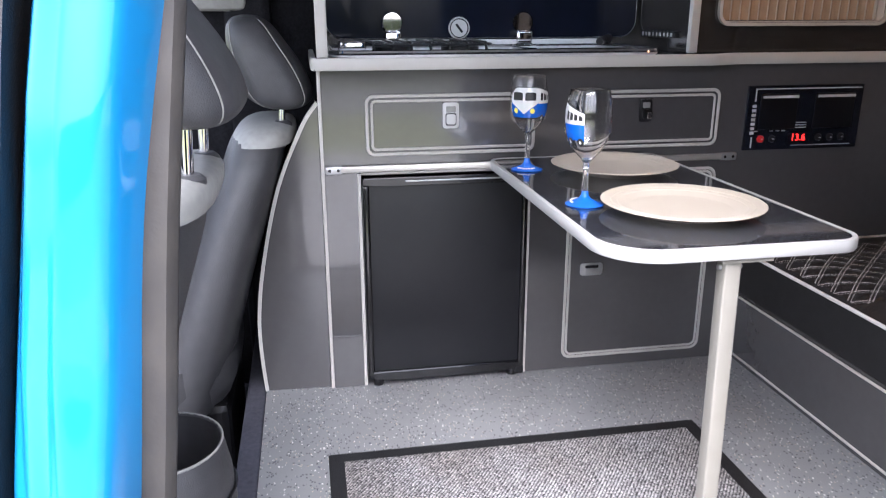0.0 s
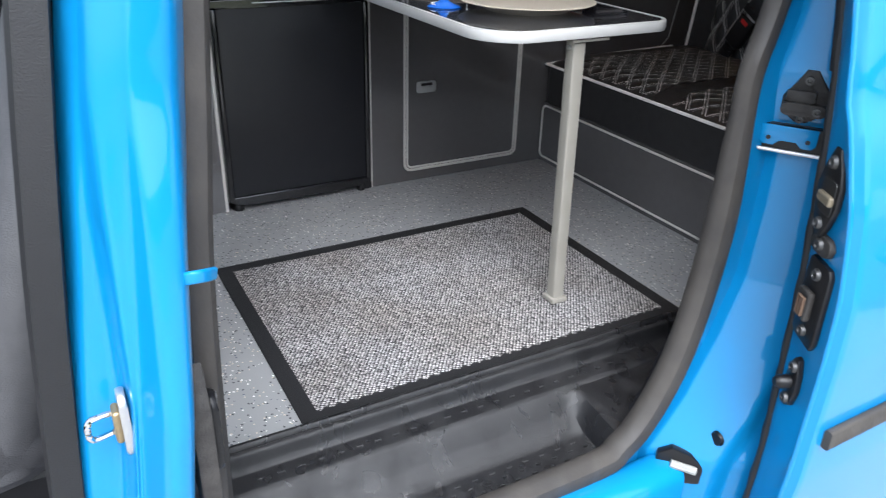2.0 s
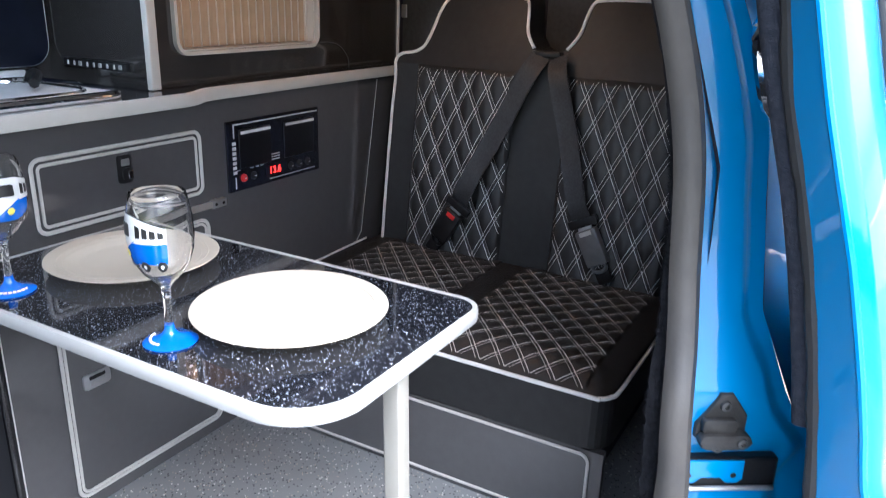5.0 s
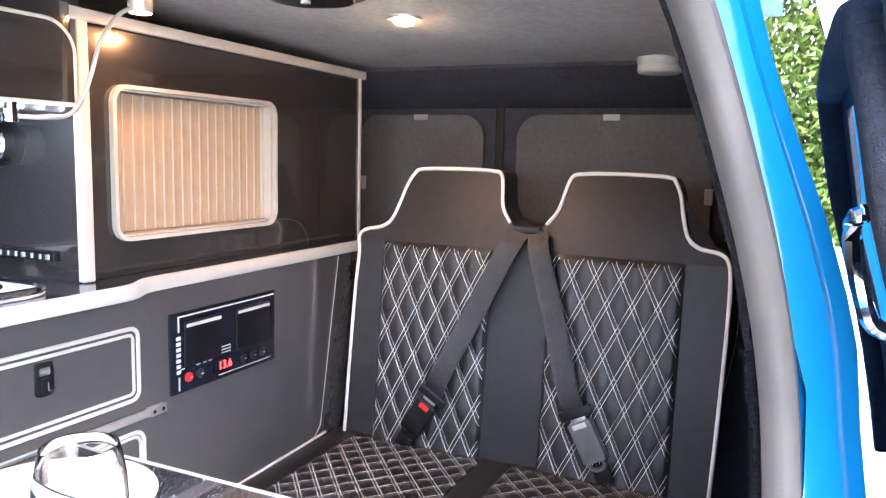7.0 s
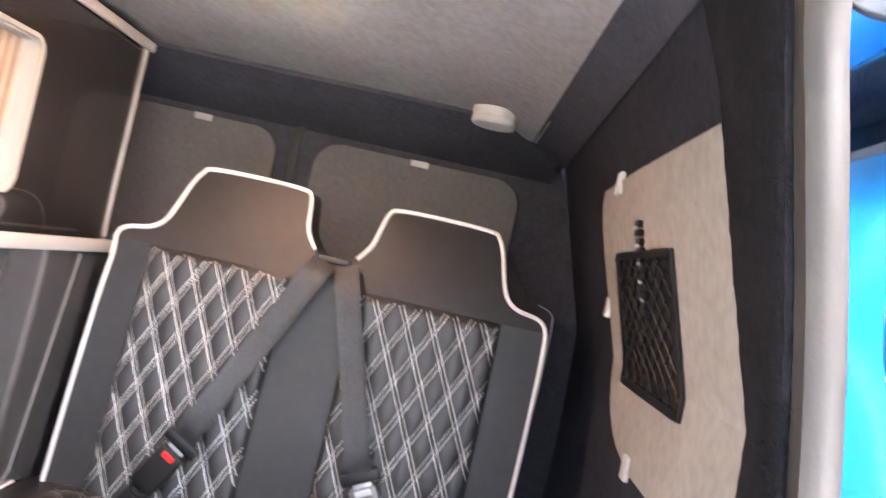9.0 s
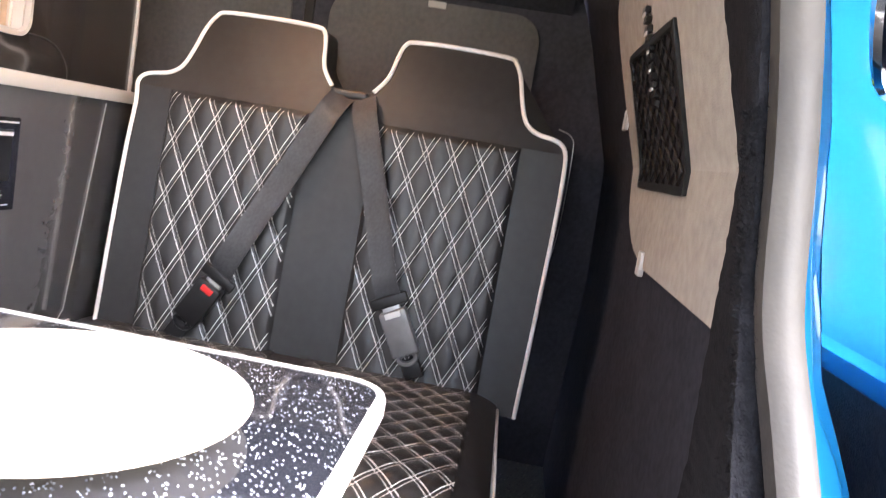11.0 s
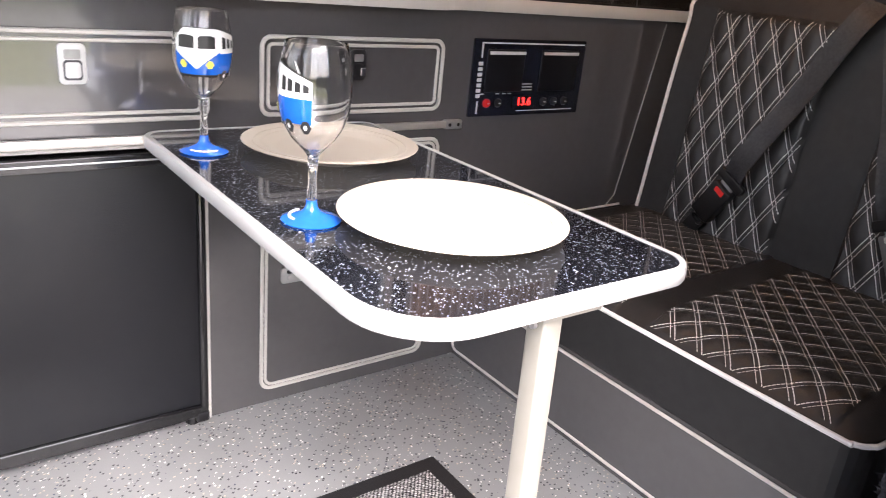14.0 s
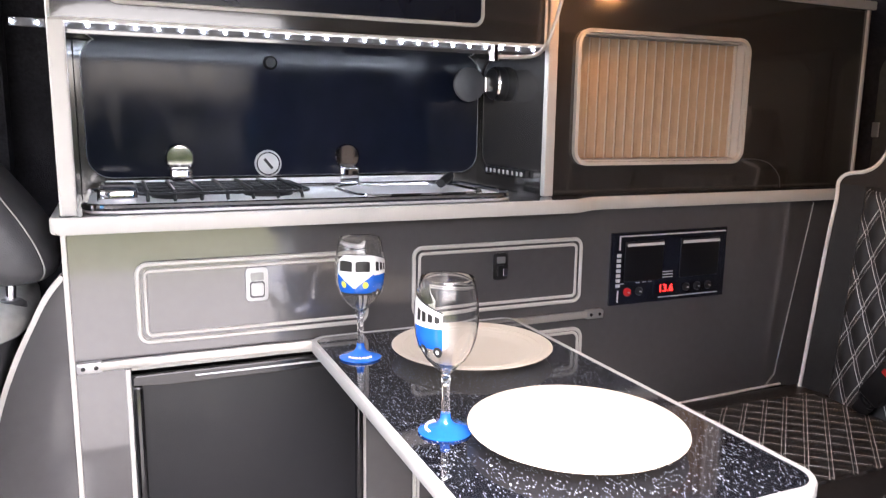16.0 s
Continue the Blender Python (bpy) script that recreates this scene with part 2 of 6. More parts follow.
smudged(M_GLOSS, "Coat Roughness", 0.035, 0.10, 9.0)
smudged(M_PANEL, "Coat Roughness", 0.035, 0.09, 9.0)
smudged(M_FRIDGE, "Roughness", 0.28, 0.42, 8.0)
smudged(M_SILL, "Roughness", 0.26, 0.60, 14.0)
smudged(M_PAINT, "Coat Roughness", 0.025, 0.07, 11.0)
smudged(M_HOBLID, "Roughness", 0.09, 0.20, 7.0)
smudged(M_RUBBER, "Roughness", 0.50, 0.85, 10.0)

# ---- mesh helpers ----


def part(name, bm, material, parent=None, label="", smooth=False):
    me = bpy.data.meshes.new(name)
    bmesh.ops.recalc_face_normals(bm, faces=bm.faces[:])
    bm.to_mesh(me)
    bm.free()
    me.materials.append(material)
    if smooth:
        me.shade_smooth()
        me.set_sharp_from_angle(angle=radians(40))
    ob = new(name, me)
    if parent:
        ob.parent = parent
    if label:
        ob["label"] = label
    return ob


def thing(name, bm, material, label, category, group="", kind="", smooth=False):
    ob = part(name, bm, material, None, "", smooth)
    return tagged(ob, label, category, group, kind)


def base(name, label, category, group="", kind="", at=(0, 0, 0)):
    ob = new(name)
    ob.empty_display_size = 0.05
    ob.location = at
    return tagged(ob, label, category, group, kind)


def box(x0, x1, y0, y1, z0, z1, bevel=0.0, seg=2, bm=None):
    out = bm or bmesh.new()
    b = bmesh.new()
    bmesh.ops.create_cube(b, size=1.0)
    for v in b.verts:
        v.co = Vector(((x0 + x1) / 2 + v.co.x * (x1 - x0), (y0 + y1) / 2 + v.co.y * (y1 - y0), (z0 + z1) / 2 + v.co.z * (z1 - z0)))
    if bevel:
        bmesh.ops.bevel(b, geom=b.edges[:], offset=bevel, segments=seg, affect="EDGES", profile=0.5)
    if bm is None:
        out.free()
        return b
    tmp = bpy.data.meshes.new("tmp")
    b.to_mesh(tmp)
    b.free()
    out.from_mesh(tmp)
    bpy.data.meshes.remove(tmp)
    return out


def join(*bms):
    out = bmesh.new()
    for b in bms:
        tmp = bpy.data.meshes.new("tmp")
        b.to_mesh(tmp)
        b.free()
        out.from_mesh(tmp)
        bpy.data.meshes.remove(tmp)
    return out


def rrect(a0, a1, b0, b1, r, n=6):
    """A rounded rectangle, anticlockwise; r may be one radius or four (from a0,b0 round)."""
    rs = r if isinstance(r, (tuple, list)) else (r,) * 4
    pts = []
    for (ca, cb, sa, sb, start), q in zip(((a0, b0, 1, 1, 180), (a1, b0, -1, 1, 270), (a1, b1, -1, -1, 0), (a0, b1, 1, -1, 90)), rs):
        for k in range(n + 1):
            an = radians(start + 90 * k / n)
            pts.append((ca + sa * q + q * math.cos(an), cb + sb * q + q * math.sin(an)))
    return pts


def place(plane, a, b, d):
    return Vector((a, d, b)) if plane == "xz" else Vector((a, b, d)) if plane == "xy" else Vector((d, a, b))


def prism(outline, plane, d0, d1, bevel=0.0, seg=2):
    bm = bmesh.new()
    lo = [bm.verts.new(place(plane, a, b, d0)) for a, b in outline]
    hi = [bm.verts.new(place(plane, a, b, d1)) for a, b in outline]
    f0, f1 = bm.faces.new(lo), bm.faces.new(hi)
    n = len(lo)
    for k in range(n):
        bm.faces.new((lo[k], lo[(k + 1) % n], hi[(k + 1) % n], hi[k]))
    if bevel:
        bmesh.ops.bevel(bm, geom=list(f0.edges) + list(f1.edges), offset=bevel, segments=seg, affect="EDGES", profile=0.5)
    return bm


def sweep(path, section, closed=False, up=Vector((0, 0, 1)), caps=True, scales=None):
    """A section (u sideways, v upwards) carried along a path."""
    bm = bmesh.new()
    path = [Vector(p) for p in path]
    n, rings = len(path), []
    for k, p in enumerate(path):
        a = path[(k - 1) % n] if closed or k > 0 else p
        b = path[(k + 1) % n] if closed or k < n - 1 else p
        t = (b - a).normalized()
        s = t.cross(up)
        s = s.normalized() if s.length > 1e-4 else Vector((1, 0, 0))
        w = s.cross(t).normalized()
        q = scales[k] if scales else 1.0
        rings.append([bm.verts.new(p + s * u * q + w * v * q) for u, v in section])
    m = len(section)
    for k in range(n if closed else n - 1):
        r0, r1 = rings[k], rings[(k + 1) % n]
        for j in range(m):
            bm.faces.new((r0[j], r0[(j + 1) % m], r1[(j + 1) % m], r1[j]))
    if caps and not closed:
        bm.faces.new(rings[0])
        bm.faces.new(rings[-1][::-1])
    return bm


def circle(r, n=8, ry=None):
    return [(r * math.cos(2 * math.pi * k / n), (ry or r) * math.sin(2 * math.pi * k / n)) for k in range(n)]


def smooth_path(pts, n=6, closed=False):
    """Catmull-Rom through the points."""
    p = [Vector(q) for q in pts]
    out = []
    m = len(p)
    for k in range(m if closed else m - 1):
        a, b = p[(k - 1) % m] if closed or k > 0 else p[0], p[k]
        c, d = p[(k + 1) % m], p[(k + 2) % m] if closed or k < m - 2 else p[-1]
        for j in range(n):
            t = j / n
            out.append(0.5 * ((2 * b) + (c - a) * t + (2 * a - 5 * b + 4 * c - d) * t * t + (3 * b - a - 3 * c + d) * t ** 3))
    if not closed:
        out.append(p[-1])
    return out


def tube(pts, r, n=8, closed=False, up=Vector((0, 0, 1))):
    return sweep(pts, circle(r, n), closed, up)


def lathe(profile, at=(0, 0, 0), n=32, axis="z", cap=True):
    """A turned body: profile of (radius, height)."""
    bm = bmesh.new()
    rings = []
    for r, h in profile:
        ring = []
        for k in range(n):
            c, s = r * math.cos(2 * math.pi * k / n), r * math.sin(2 * math.pi * k / n)
            v = (c, s, h) if axis == "z" else (c, h, s) if axis == "y" else (h, c, s)
            ring.append(bm.verts.new(Vector(v) + Vector(at)))
        rings.append(ring)
    for r0, r1 in zip(rings, rings[1:]):
        for k in range(n):
            bm.faces.new((r0[k], r0[(k + 1) % n], r1[(k + 1) % n], r1[k]))
    if cap:
        if profile[0][0] > 1e-5:
            bm.faces.new(rings[0])
        if profile[-1][0] > 1e-5:
            bm.faces.new(rings[-1])
    bmesh.ops.remove_doubles(bm, verts=bm.verts[:], dist=1e-6)
    return bm


def loft(rings, closed=True, caps=True):
    bm = bmesh.new()
    vs = [[bm.verts.new(Vector(p)) for p in r] for r in rings]
    m = len(vs[0])
    for r0, r1 in zip(vs, vs[1:]):
        for j in range(m if closed else m - 1):
            bm.faces.new((r0[j], r0[(j + 1) % m], r1[(j + 1) % m], r1[j]))
    if caps and closed:
        bm.faces.new(vs[0][::-1])
        bm.faces.new(vs[-1])
    return bm


def grid(f, nu, nv):
    """An open sheet: f(u, v) for u and v from 0 to 1."""
    bm = bmesh.new()
    vs = [[bm.verts.new(Vector(f(i / nu, j / nv))) for j in range(nv + 1)] for i in range(nu + 1)]
    for i in range(nu):
        for j in range(nv):
            bm.faces.new((vs[i][j], vs[i + 1][j], vs[i + 1][j + 1], vs[i][j + 1]))
    return bm


def lerp(table, z):
    """Looks z up in rows of (z, value...)."""
    if z <= table[0][0]:
        return table[0][1:]
    for a, b in zip(table, table[1:]):
        if z <= b[0]:
            t = (z - a[0]) / (b[0] - a[0])
            return tuple(p + (q - p) * t for p, q in zip(a[1:], b[1:]))
    return table[-1][1:]


def ring_path(outline, plane, d):
    return [place(plane, a, b, d) for a, b in outline]


# ---- the van's floor, walls and roof ----
FRONT, REAR = -0.235, 1.93
thing("floor", prism([(FRONT, -0.885), (0.925, -0.885), (0.925, -1.04), (1.92, -1.04), (1.92, 0.42), (FRONT, 0.42)], "xy", -0.02, 0.0), M_FLOOR, "grey speckled vinyl floor of the camper", "floor", kind="structure")
thing("floor_lower", box(-1.6, FRONT - 0.004, -1.0, 0.6, -0.26, -0.20), M_CARPET, "dark carpeted floor of the driving cab", "floor", kind="structure")
thing("trim_floor_edge", box(FRONT - 0.045, FRONT - 0.001, -0.90, 0.42, -0.20, 0.001, 0.004), M_CARPET, "dark carpet strip at the floor's front edge", "trim", kind="structure")


def ceil_z(x):
    return 1.30 - 0.05 * x


def edge_y(x):
    """The ceiling's edge over the sliding door, drawing in towards the rear."""
    return -0.820 - 0.036 * min(1.0, max(0.0, 1.75 - x))


def ceiling_sheet(u, v):
    x = -0.6 + u * (2.38 - 0.05 * max(0.0, (0.09 - v) / 0.09) ** 2)
    y = edge_y(x) + v * (0.41 - edge_y(x))
    drop = 0.035 * max(0.0, (abs(v - 0.5) - 0.35) / 0.15) ** 2
    return (x, y, ceil_z(x) - drop)


bm = grid(ceiling_sheet, 24, 48)
bmesh.ops.solidify(bm, geom=bm.faces[:], thickness=-0.02)
thing("ceiling", bm, M_CEIL, "grey carpet-lined ceiling of the van", "ceiling", kind="structure", smooth=True)
thing("roof", box(-1.2, 1.95, -0.95, 0.62, 1.34, 1.37), M_PAINT, "blue painted roof of the van", "roof", kind="structure")

# rear wall: the doors' dark lining, one sheet behind the seats
thing("wall_rear", prism([(0.5, -0.02), (0.5, 1.33), (-0.85, 1.33), (-0.905, 1.2), (-0.955, 1.09), (-1.0, 0.945), (-1.05, 0.78), (-1.06, 0.5), (-1.04, -0.02)], "yz", 1.915, 1.95), M_CARPET, "dark carpet lining of the rear doors", "wall", kind="structure")
thing("wall_rear_header", prism([(1.70, 1.205), (1.93, 1.115), (1.93, 1.34), (1.70, 1.34)], "xz", -0.885, 0.5), M_CARPET, "dark carpet-lined header above the rear doors", "wall", kind="structure")
thing("wall_far", join(box(-0.42, 1.95, 0.46, 0.50, -0.26, 1.34), box(-1.7, -0.42, 0.46, 0.50, -0.26, 0.62), box(-1.7, -0.42, 0.46, 0.50, 1.2, 1.34), box(-1.7, -1.5, 0.46, 0.50, 0.62, 1.2)), M_PILE, "dark lined side wall behind the kitchen", "wall", kind="structure")


def wall_y(z):
    return lerp([(-0.05, -1.02), (0.5, -1.04), (0.78, -1.03), (0.945, -0.98), (1.09, -0.937), (1.2, -0.89), (1.34, -0.83)], z)[0]


def side_sheet(u, v):
    z = -0.05 + v * 1.39
    x = 0.64 + u * 1.30
    return (x, wall_y(z), z)


bm = grid(side_sheet, 6, 20)
bmesh.ops.solidify(bm, geom=bm.faces[:], thickness=0.02)
thing("wall_side", bm, M_CARPET, "dark carpet-lined side wall beside the bench seat", "wall", kind="structure", smooth=True)

thing("wall_side_header", grid(lambda u, v: (-0.45 + 1.12 * u, wall_y(1.195 + 0.145 * v) + 0.001, 1.195 + 0.145 * v), 8, 8), M_CARPET, "dark carpet-lined header over the sliding door", "wall", kind="structure", smooth=True)



def cove(u, v):
    """The dark lining that turns from the ceiling's edge down to the side wall."""
    x = -0.5 + 2.43 * u
    z0, z1 = 1.192 - 0.02 * x, 1.267 - 0.05 * x
    z = z1 + (z0 - z1) * v
    y = edge_y(x) + 0.008 + (wall_y(z0) - edge_y(x) - 0.004) * v - 0.010 * math.sin(math.pi * v)
    return (x, y, z)


thing("wall_side_cove", grid(cove, 16, 8), M_CARPET, "dark carpet cove along the ceiling edge", "wall", kind="structure", smooth=True)

# ---- door opening: rubber seal, pillars, sill ----
SEAL = [(-0.20, -1.065, -0.085), (0.28, -1.07, -0.085), (0.37, -1.07, -0.06), (0.43, -1.065, 0.0), (0.475, -1.06, 0.09), (0.51, -1.05, 0.2), (0.52, -1.05, 0.32), (0.52, -1.05, 0.45), (0.53, -1.042, 0.53), (0.56, -1.032, 0.6), (0.59, -1.018, 0.68),
        (0.60, -1.005, 0.8), (0.595, -0.985, 0.9), (0.58, -0.957, 1.0), (0.555, -0.925, 1.1), (0.49, -0.897, 1.175), (0.38, -0.885, 1.205), (0.0, -0.885, 1.215), (-0.1, -0.895, 1.195), (-0.165, -0.925, 1.12), (-0.19, -0.97, 1.0), (-0.205, -1.01, 0.85),
        (-0.22, -1.045, 0.7), (-0.235, -1.055, 0.55), (-0.25, -1.06, 0.4), (-0.258, -1.06, 0.2), (-0.26, -1.06, 0.02), (-0.245, -1.065, -0.06)]
seal_path = smooth_path(SEAL, 5, True)
seal_sec = [(-0.020, -0.016), (-0.010, -0.022), (0.012, -0.020), (0.022, -0.008), (0.022, 0.008), (0.012, 0.02), (-0.010, 0.022), (-0.020, 0.014)]
seal_w = [1.0 - 0.26 * min(1.0, max(0.0, (p.z - 0.32) / 0.16)) * (1.0 if p.x > 0.3 else 0.0) - 0.32 * min(1.0, max(0.0, (p.z + 0.02) / 0.1)) * (1.0 if p.x < -0.1 else 0.0) for p in seal_path]
seal_path = [p + Vector((-0.004 if p.x < -0.1 and p.z > 0.05 else 0.0, 0, 0)) for p in seal_path]
thing("door_seal", sweep(seal_path, seal_sec, True, Vector((0, 1, 0)), True, seal_w), M_RUBBER, "dark grey rubber seal round the sliding door opening", "door seal", kind="structure", smooth=True)

# the rear pillar: painted jamb between the seal and the open door
REARP = [(-0.30, 0.40), (-0.09, 0.40), (0.0, 0.455), (0.1, 0.505), (0.2, 0.54), (0.32, 0.548), (0.45, 0.548), (0.53, 0.558), (0.6, 0.588), (0.7, 0.615), (0.8, 0.625), (0.9, 0.62), (1.0, 0.605), (1.1, 0.58), (1.2, 0.50), (1.33, 0.40)]
BODY_Y = [(-0.30, -1.17), (0.0, -1.205), (0.2, -1.213), (0.4, -1.205), (0.45, -1.19), (0.5, -1.15), (0.574, -1.118), (0.62, -1.097), (0.745, -1.078), (0.82, -1.07), (0.87, -1.057), (0.94, -1.034), (1.015, -1.004), (1.08, -0.98), (1.13, -0.966), (1.2, -0.93), (1.33, -0.88)]
SEAL_Y = [(-0.30, -1.06), (0.0, -1.07), (0.2, -1.06), (0.45, -1.06), (0.6, -1.045), (0.8, -1.015), (0.9, -0.995), (1.0, -0.967), (1.1, -0.935), (1.2, -0.895), (1.33, -0.85)]


JAMB_BACK = [(-0.30, 0.02, 0.8), (0.05, 0.035, 0.8), (0.2, 0.045, 0.8), (0.45, 0.045, 0.8), (0.53, 0.033, 0.65), (0.6, 0.03, 0.6), (0.9, 0.026, 0.5), (1.33, 0.02, 0.4)]
JAMB_CREASE = [(-0.30, 0.80), (0.2, 0.62), (0.41, 0.57), (0.45, 0.80), (0.53, 0.82), (0.56, 0.84), (0.60, 0.72), (0.9, 0.70), (1.33, 0.70)]


def jamb(u, v):
    """From the flange under the seal outwards to the body's edge."""
    z = -0.30 + v * 1.62
    xs = lerp(REARP, z)[0] - 0.014
    back, slope = lerp(JAMB_BACK, z)
    ys, yo = lerp(SEAL_Y, z)[0] + 0.012, lerp(BODY_Y, z)[0]
    if u < 0.1:
        return (xs + (back + 0.014) * u / 0.1, ys, z)
    w = (u - 0.1) / 0.9
    y = ys + (yo - ys) * w
    x = xs + 0.014 + back + slope * (ys - y) - 0.006 * math.sin(math.pi * w)
    ledge = 1.0 / (1.0 + math.exp(min(60.0, (z - 0.420) / 0.004)))
    c = lerp(JAMB_CREASE, z)[0]
    q = min(1.0, max(0.0, (w - c) / 0.06))
    x += -0.010 * ledge * min(1.0, w / 0.12) * (1 - q) + 0.016 * q * q * (3 - 2 * q)
    return (x, y, z)


def jamb_end(z):
    return jamb(1.0, (z + 0.30) / 1.62)


thing("pillar_rear", grid(jamb, 48, 180), M_PAINT, "blue painted door pillar with a shaped jamb", "pillar", kind="structure", smooth=True)


def quarter(u, v):
    z = -0.30 + v * 1.62
    x = jamb_end(z)[0] + u * 1.3
    return (x, lerp(BODY_Y, z)[0] - 0.0005, z)


thing("body_side_rear", grid(quarter, 6, 30), M_PAINT, "blue painted rear body side of the van", "body panel", kind="structure", smooth=True)

FRONTP = [(-0.30, -0.27, -0.42), (0.2, -0.272, -0.385), (0.4, -0.262, -0.365), (0.55, -0.25, -0.345), (0.7, -0.236, -0.322), (0.85, -0.222, -0.305), (1.0, -0.205, -0.285), (1.12, -0.18, -0.26), (1.33, -0.15, -0.2)]


# its pressed section at several heights: seal edge, ridge, valley's two sides, bead, step's foot, outer edge (x from the seal edge, y)
PILLAR_X = [(-0.30, -0.352), (0.1, -0.302), (0.3, -0.278), (0.5, -0.254), (0.8, -0.221), (1.0, -0.190), (1.33, -0.135)]
PILLAR = [(-0.30, -1.072, -0.012, -1.185, -0.037, -1.190, -0.057, -1.142, -0.064, -1.146, -0.070, -1.092, -0.110, -1.084),
          (0.3, -1.067, -0.011, -1.163, -0.037, -1.168, -0.057, -1.126, -0.064, -1.131, -0.068, -1.084, -0.105, -1.076),
          (0.5, -1.067, -0.015, -1.130, -0.047, -1.133, -0.058, -1.110, -0.078, -1.106, -0.088, -1.074, -0.099, -1.067),
          (0.6, -1.064, -0.017, -1.108, -0.052, -1.110, -0.060, -1.102, -0.083, -1.088, -0.089, -1.070, -0.093, -1.063),
          (0.8, -1.055, -0.016, -1.096, -0.048, -1.097, -0.054, -1.091, -0.074, -1.075, -0.078, -1.064, -0.081, -1.052),
          (1.0, -1.015, -0.016, -1.055, -0.048, -1.056, -0.054, -1.050, -0.072, -1.036, -0.076, -1.024, -0.080, -1.012),
          (1.33, -0.895, -0.015, -0.930, -0.045, -0.931, -0.050, -0.926, -0.066, -0.912, -0.070, -0.902, -0.074, -0.890)]


def front_section(z):
    """The pillar's outline at height z, with every corner rounded."""
    x0, q = lerp(PILLAR_X, z)[0], lerp(PILLAR, z)
    c = [Vector((x0 + 0.008, q[0] + 0.035, z)), Vector((x0, q[0], z))] + [Vector((x0 + q[k], q[k + 1], z)) for k in range(1, 13, 2)]
    c.append(c[-1] + Vector((-0.012, 0.035, 0)))
    out = [c[0]]
    for a, p, b in zip(c, c[1:], c[2:]):
        a, b = p + (a - p) * 0.36, p + (b - p) * 0.36
        out += [a.lerp(p, t).lerp(p.lerp(b, t), t) for t in (0.0, 0.25, 0.5, 0.75, 1.0)]
    return out + [c[-1]]


thing("pillar_front", loft([front_section(-0.30 + 0.0203 * k) for k in range(81)], False, False), M_PAINT, "blue painted pillar between front and sliding door", "pillar", kind="structure", smooth=True)
thing("trim_pillar_strip", sweep([(lerp(FRONTP, z)[0] + 0.004, lerp(SEAL_Y, z)[0] + 0.006, z) for z in [-0.28 + 0.05 * k for k in range(32)]], rrect(-0.016, 0.016, -0.006, 0.006, 0.003, 2), False, Vector((0, 1, 0))), M_BLKRUB, "black strip between the blue pillar and the seal", "trim", kind="structure", smooth=True)
fd = []
for k in range(25):
    z = -0.25 + k * 1.5 / 24
    fd.append((lerp(FRONTP, z)[1] - 0.030, lerp(SEAL_Y, z)[0] + 0.010, z))
thing("door_seal_front", sweep(fd, [(-0.015, -0.03), (0.013, -0.03), (0.017, 0.0), (0.013, 0.03), (-0.015, 0.03), (-0.019, 0.0)], False, Vector((0, 1, 0))), M_BLKRUB, "black rubber seal of the front door opening", "door seal", kind="structure", smooth=True)
# inner lining of the front pillar, behind the seal
thing("pillar_front_lining", sweep([(lerp(FRONTP, z)[1] * 0.5 + lerp(FRONTP, z)[0] * 0.5 - 0.035, lerp(SEAL_Y, z)[0] + 0.075, z) for z in [-0.2 + 0.1 * k for k in range(16)]], [(-0.05, -0.03), (0.05, -0.03), (0.05, 0.03), (-0.05, 0.03)], False, Vector((0, 1, 0))), M_BLACK, "black plastic lining of the door pillar", "pillar", kind="structure")


def lining(u, v):
    z = -0.08 + v * 1.26
    xs = lerp(REARP, z)[0]
    ys = lerp(SEAL_Y, z)[0]
    low = min(1.0, max(0.0, (0.75 - z) / 0.2))
    rows = [(0.0, xs - 0.016, ys + 0.026), (0.2, xs - 0.015, ys + 0.032), (0.4, xs - 0.008, ys + 0.034 + 0.014 * low), (0.6, xs + 0.01, ys + 0.034 + 0.010 * low), (1.0, 0.754, wall_y(z) + 0.0138)]
    x, y = lerp(rows, u)
    fuzz = 0.0015 * noise.noise(Vector((x * 60, y * 60, z * 90))) + 0.0012 * noise.noise(Vector((x * 20, y * 20, z * 260)))
    return (x - fuzz, y + fuzz, z)


pillar_lining = thing("pillar_rear_lining", grid(lining, 20, 240), M_PILE, "black carpet lining behind the door seal", "pillar", kind="structure", smooth=True)
random.seed(11)
vs, fs = [], []
for _ in range(9000):
    u, v = random.random() ** 1.6 * 0.7, random.uniform(0.1, 0.72)
    q = Vector(lining(u, v))
    d = Vector((random.uniform(-1.0, 0.1), random.uniform(-0.2, 1.0), random.uniform(-0.9, 0.6))).normalized() * random.uniform(0.003, 0.008)
    w = Vector((0, 0, 0.0004))
    vs += [tuple(q - w), tuple(q + w), tuple(q + d)]
    fs.append((len(vs) - 3, len(vs) - 2, len(vs) - 1))
fuzz = bpy.data.meshes.new("carpet_fibres")
fuzz.from_pydata(vs, [], fs)
fuzz.materials.append(M_PILE)
fibres = new("carpet_fibres", fuzz)
fibres.parent = pillar_lining
tagged(fibres, kind="stuff")

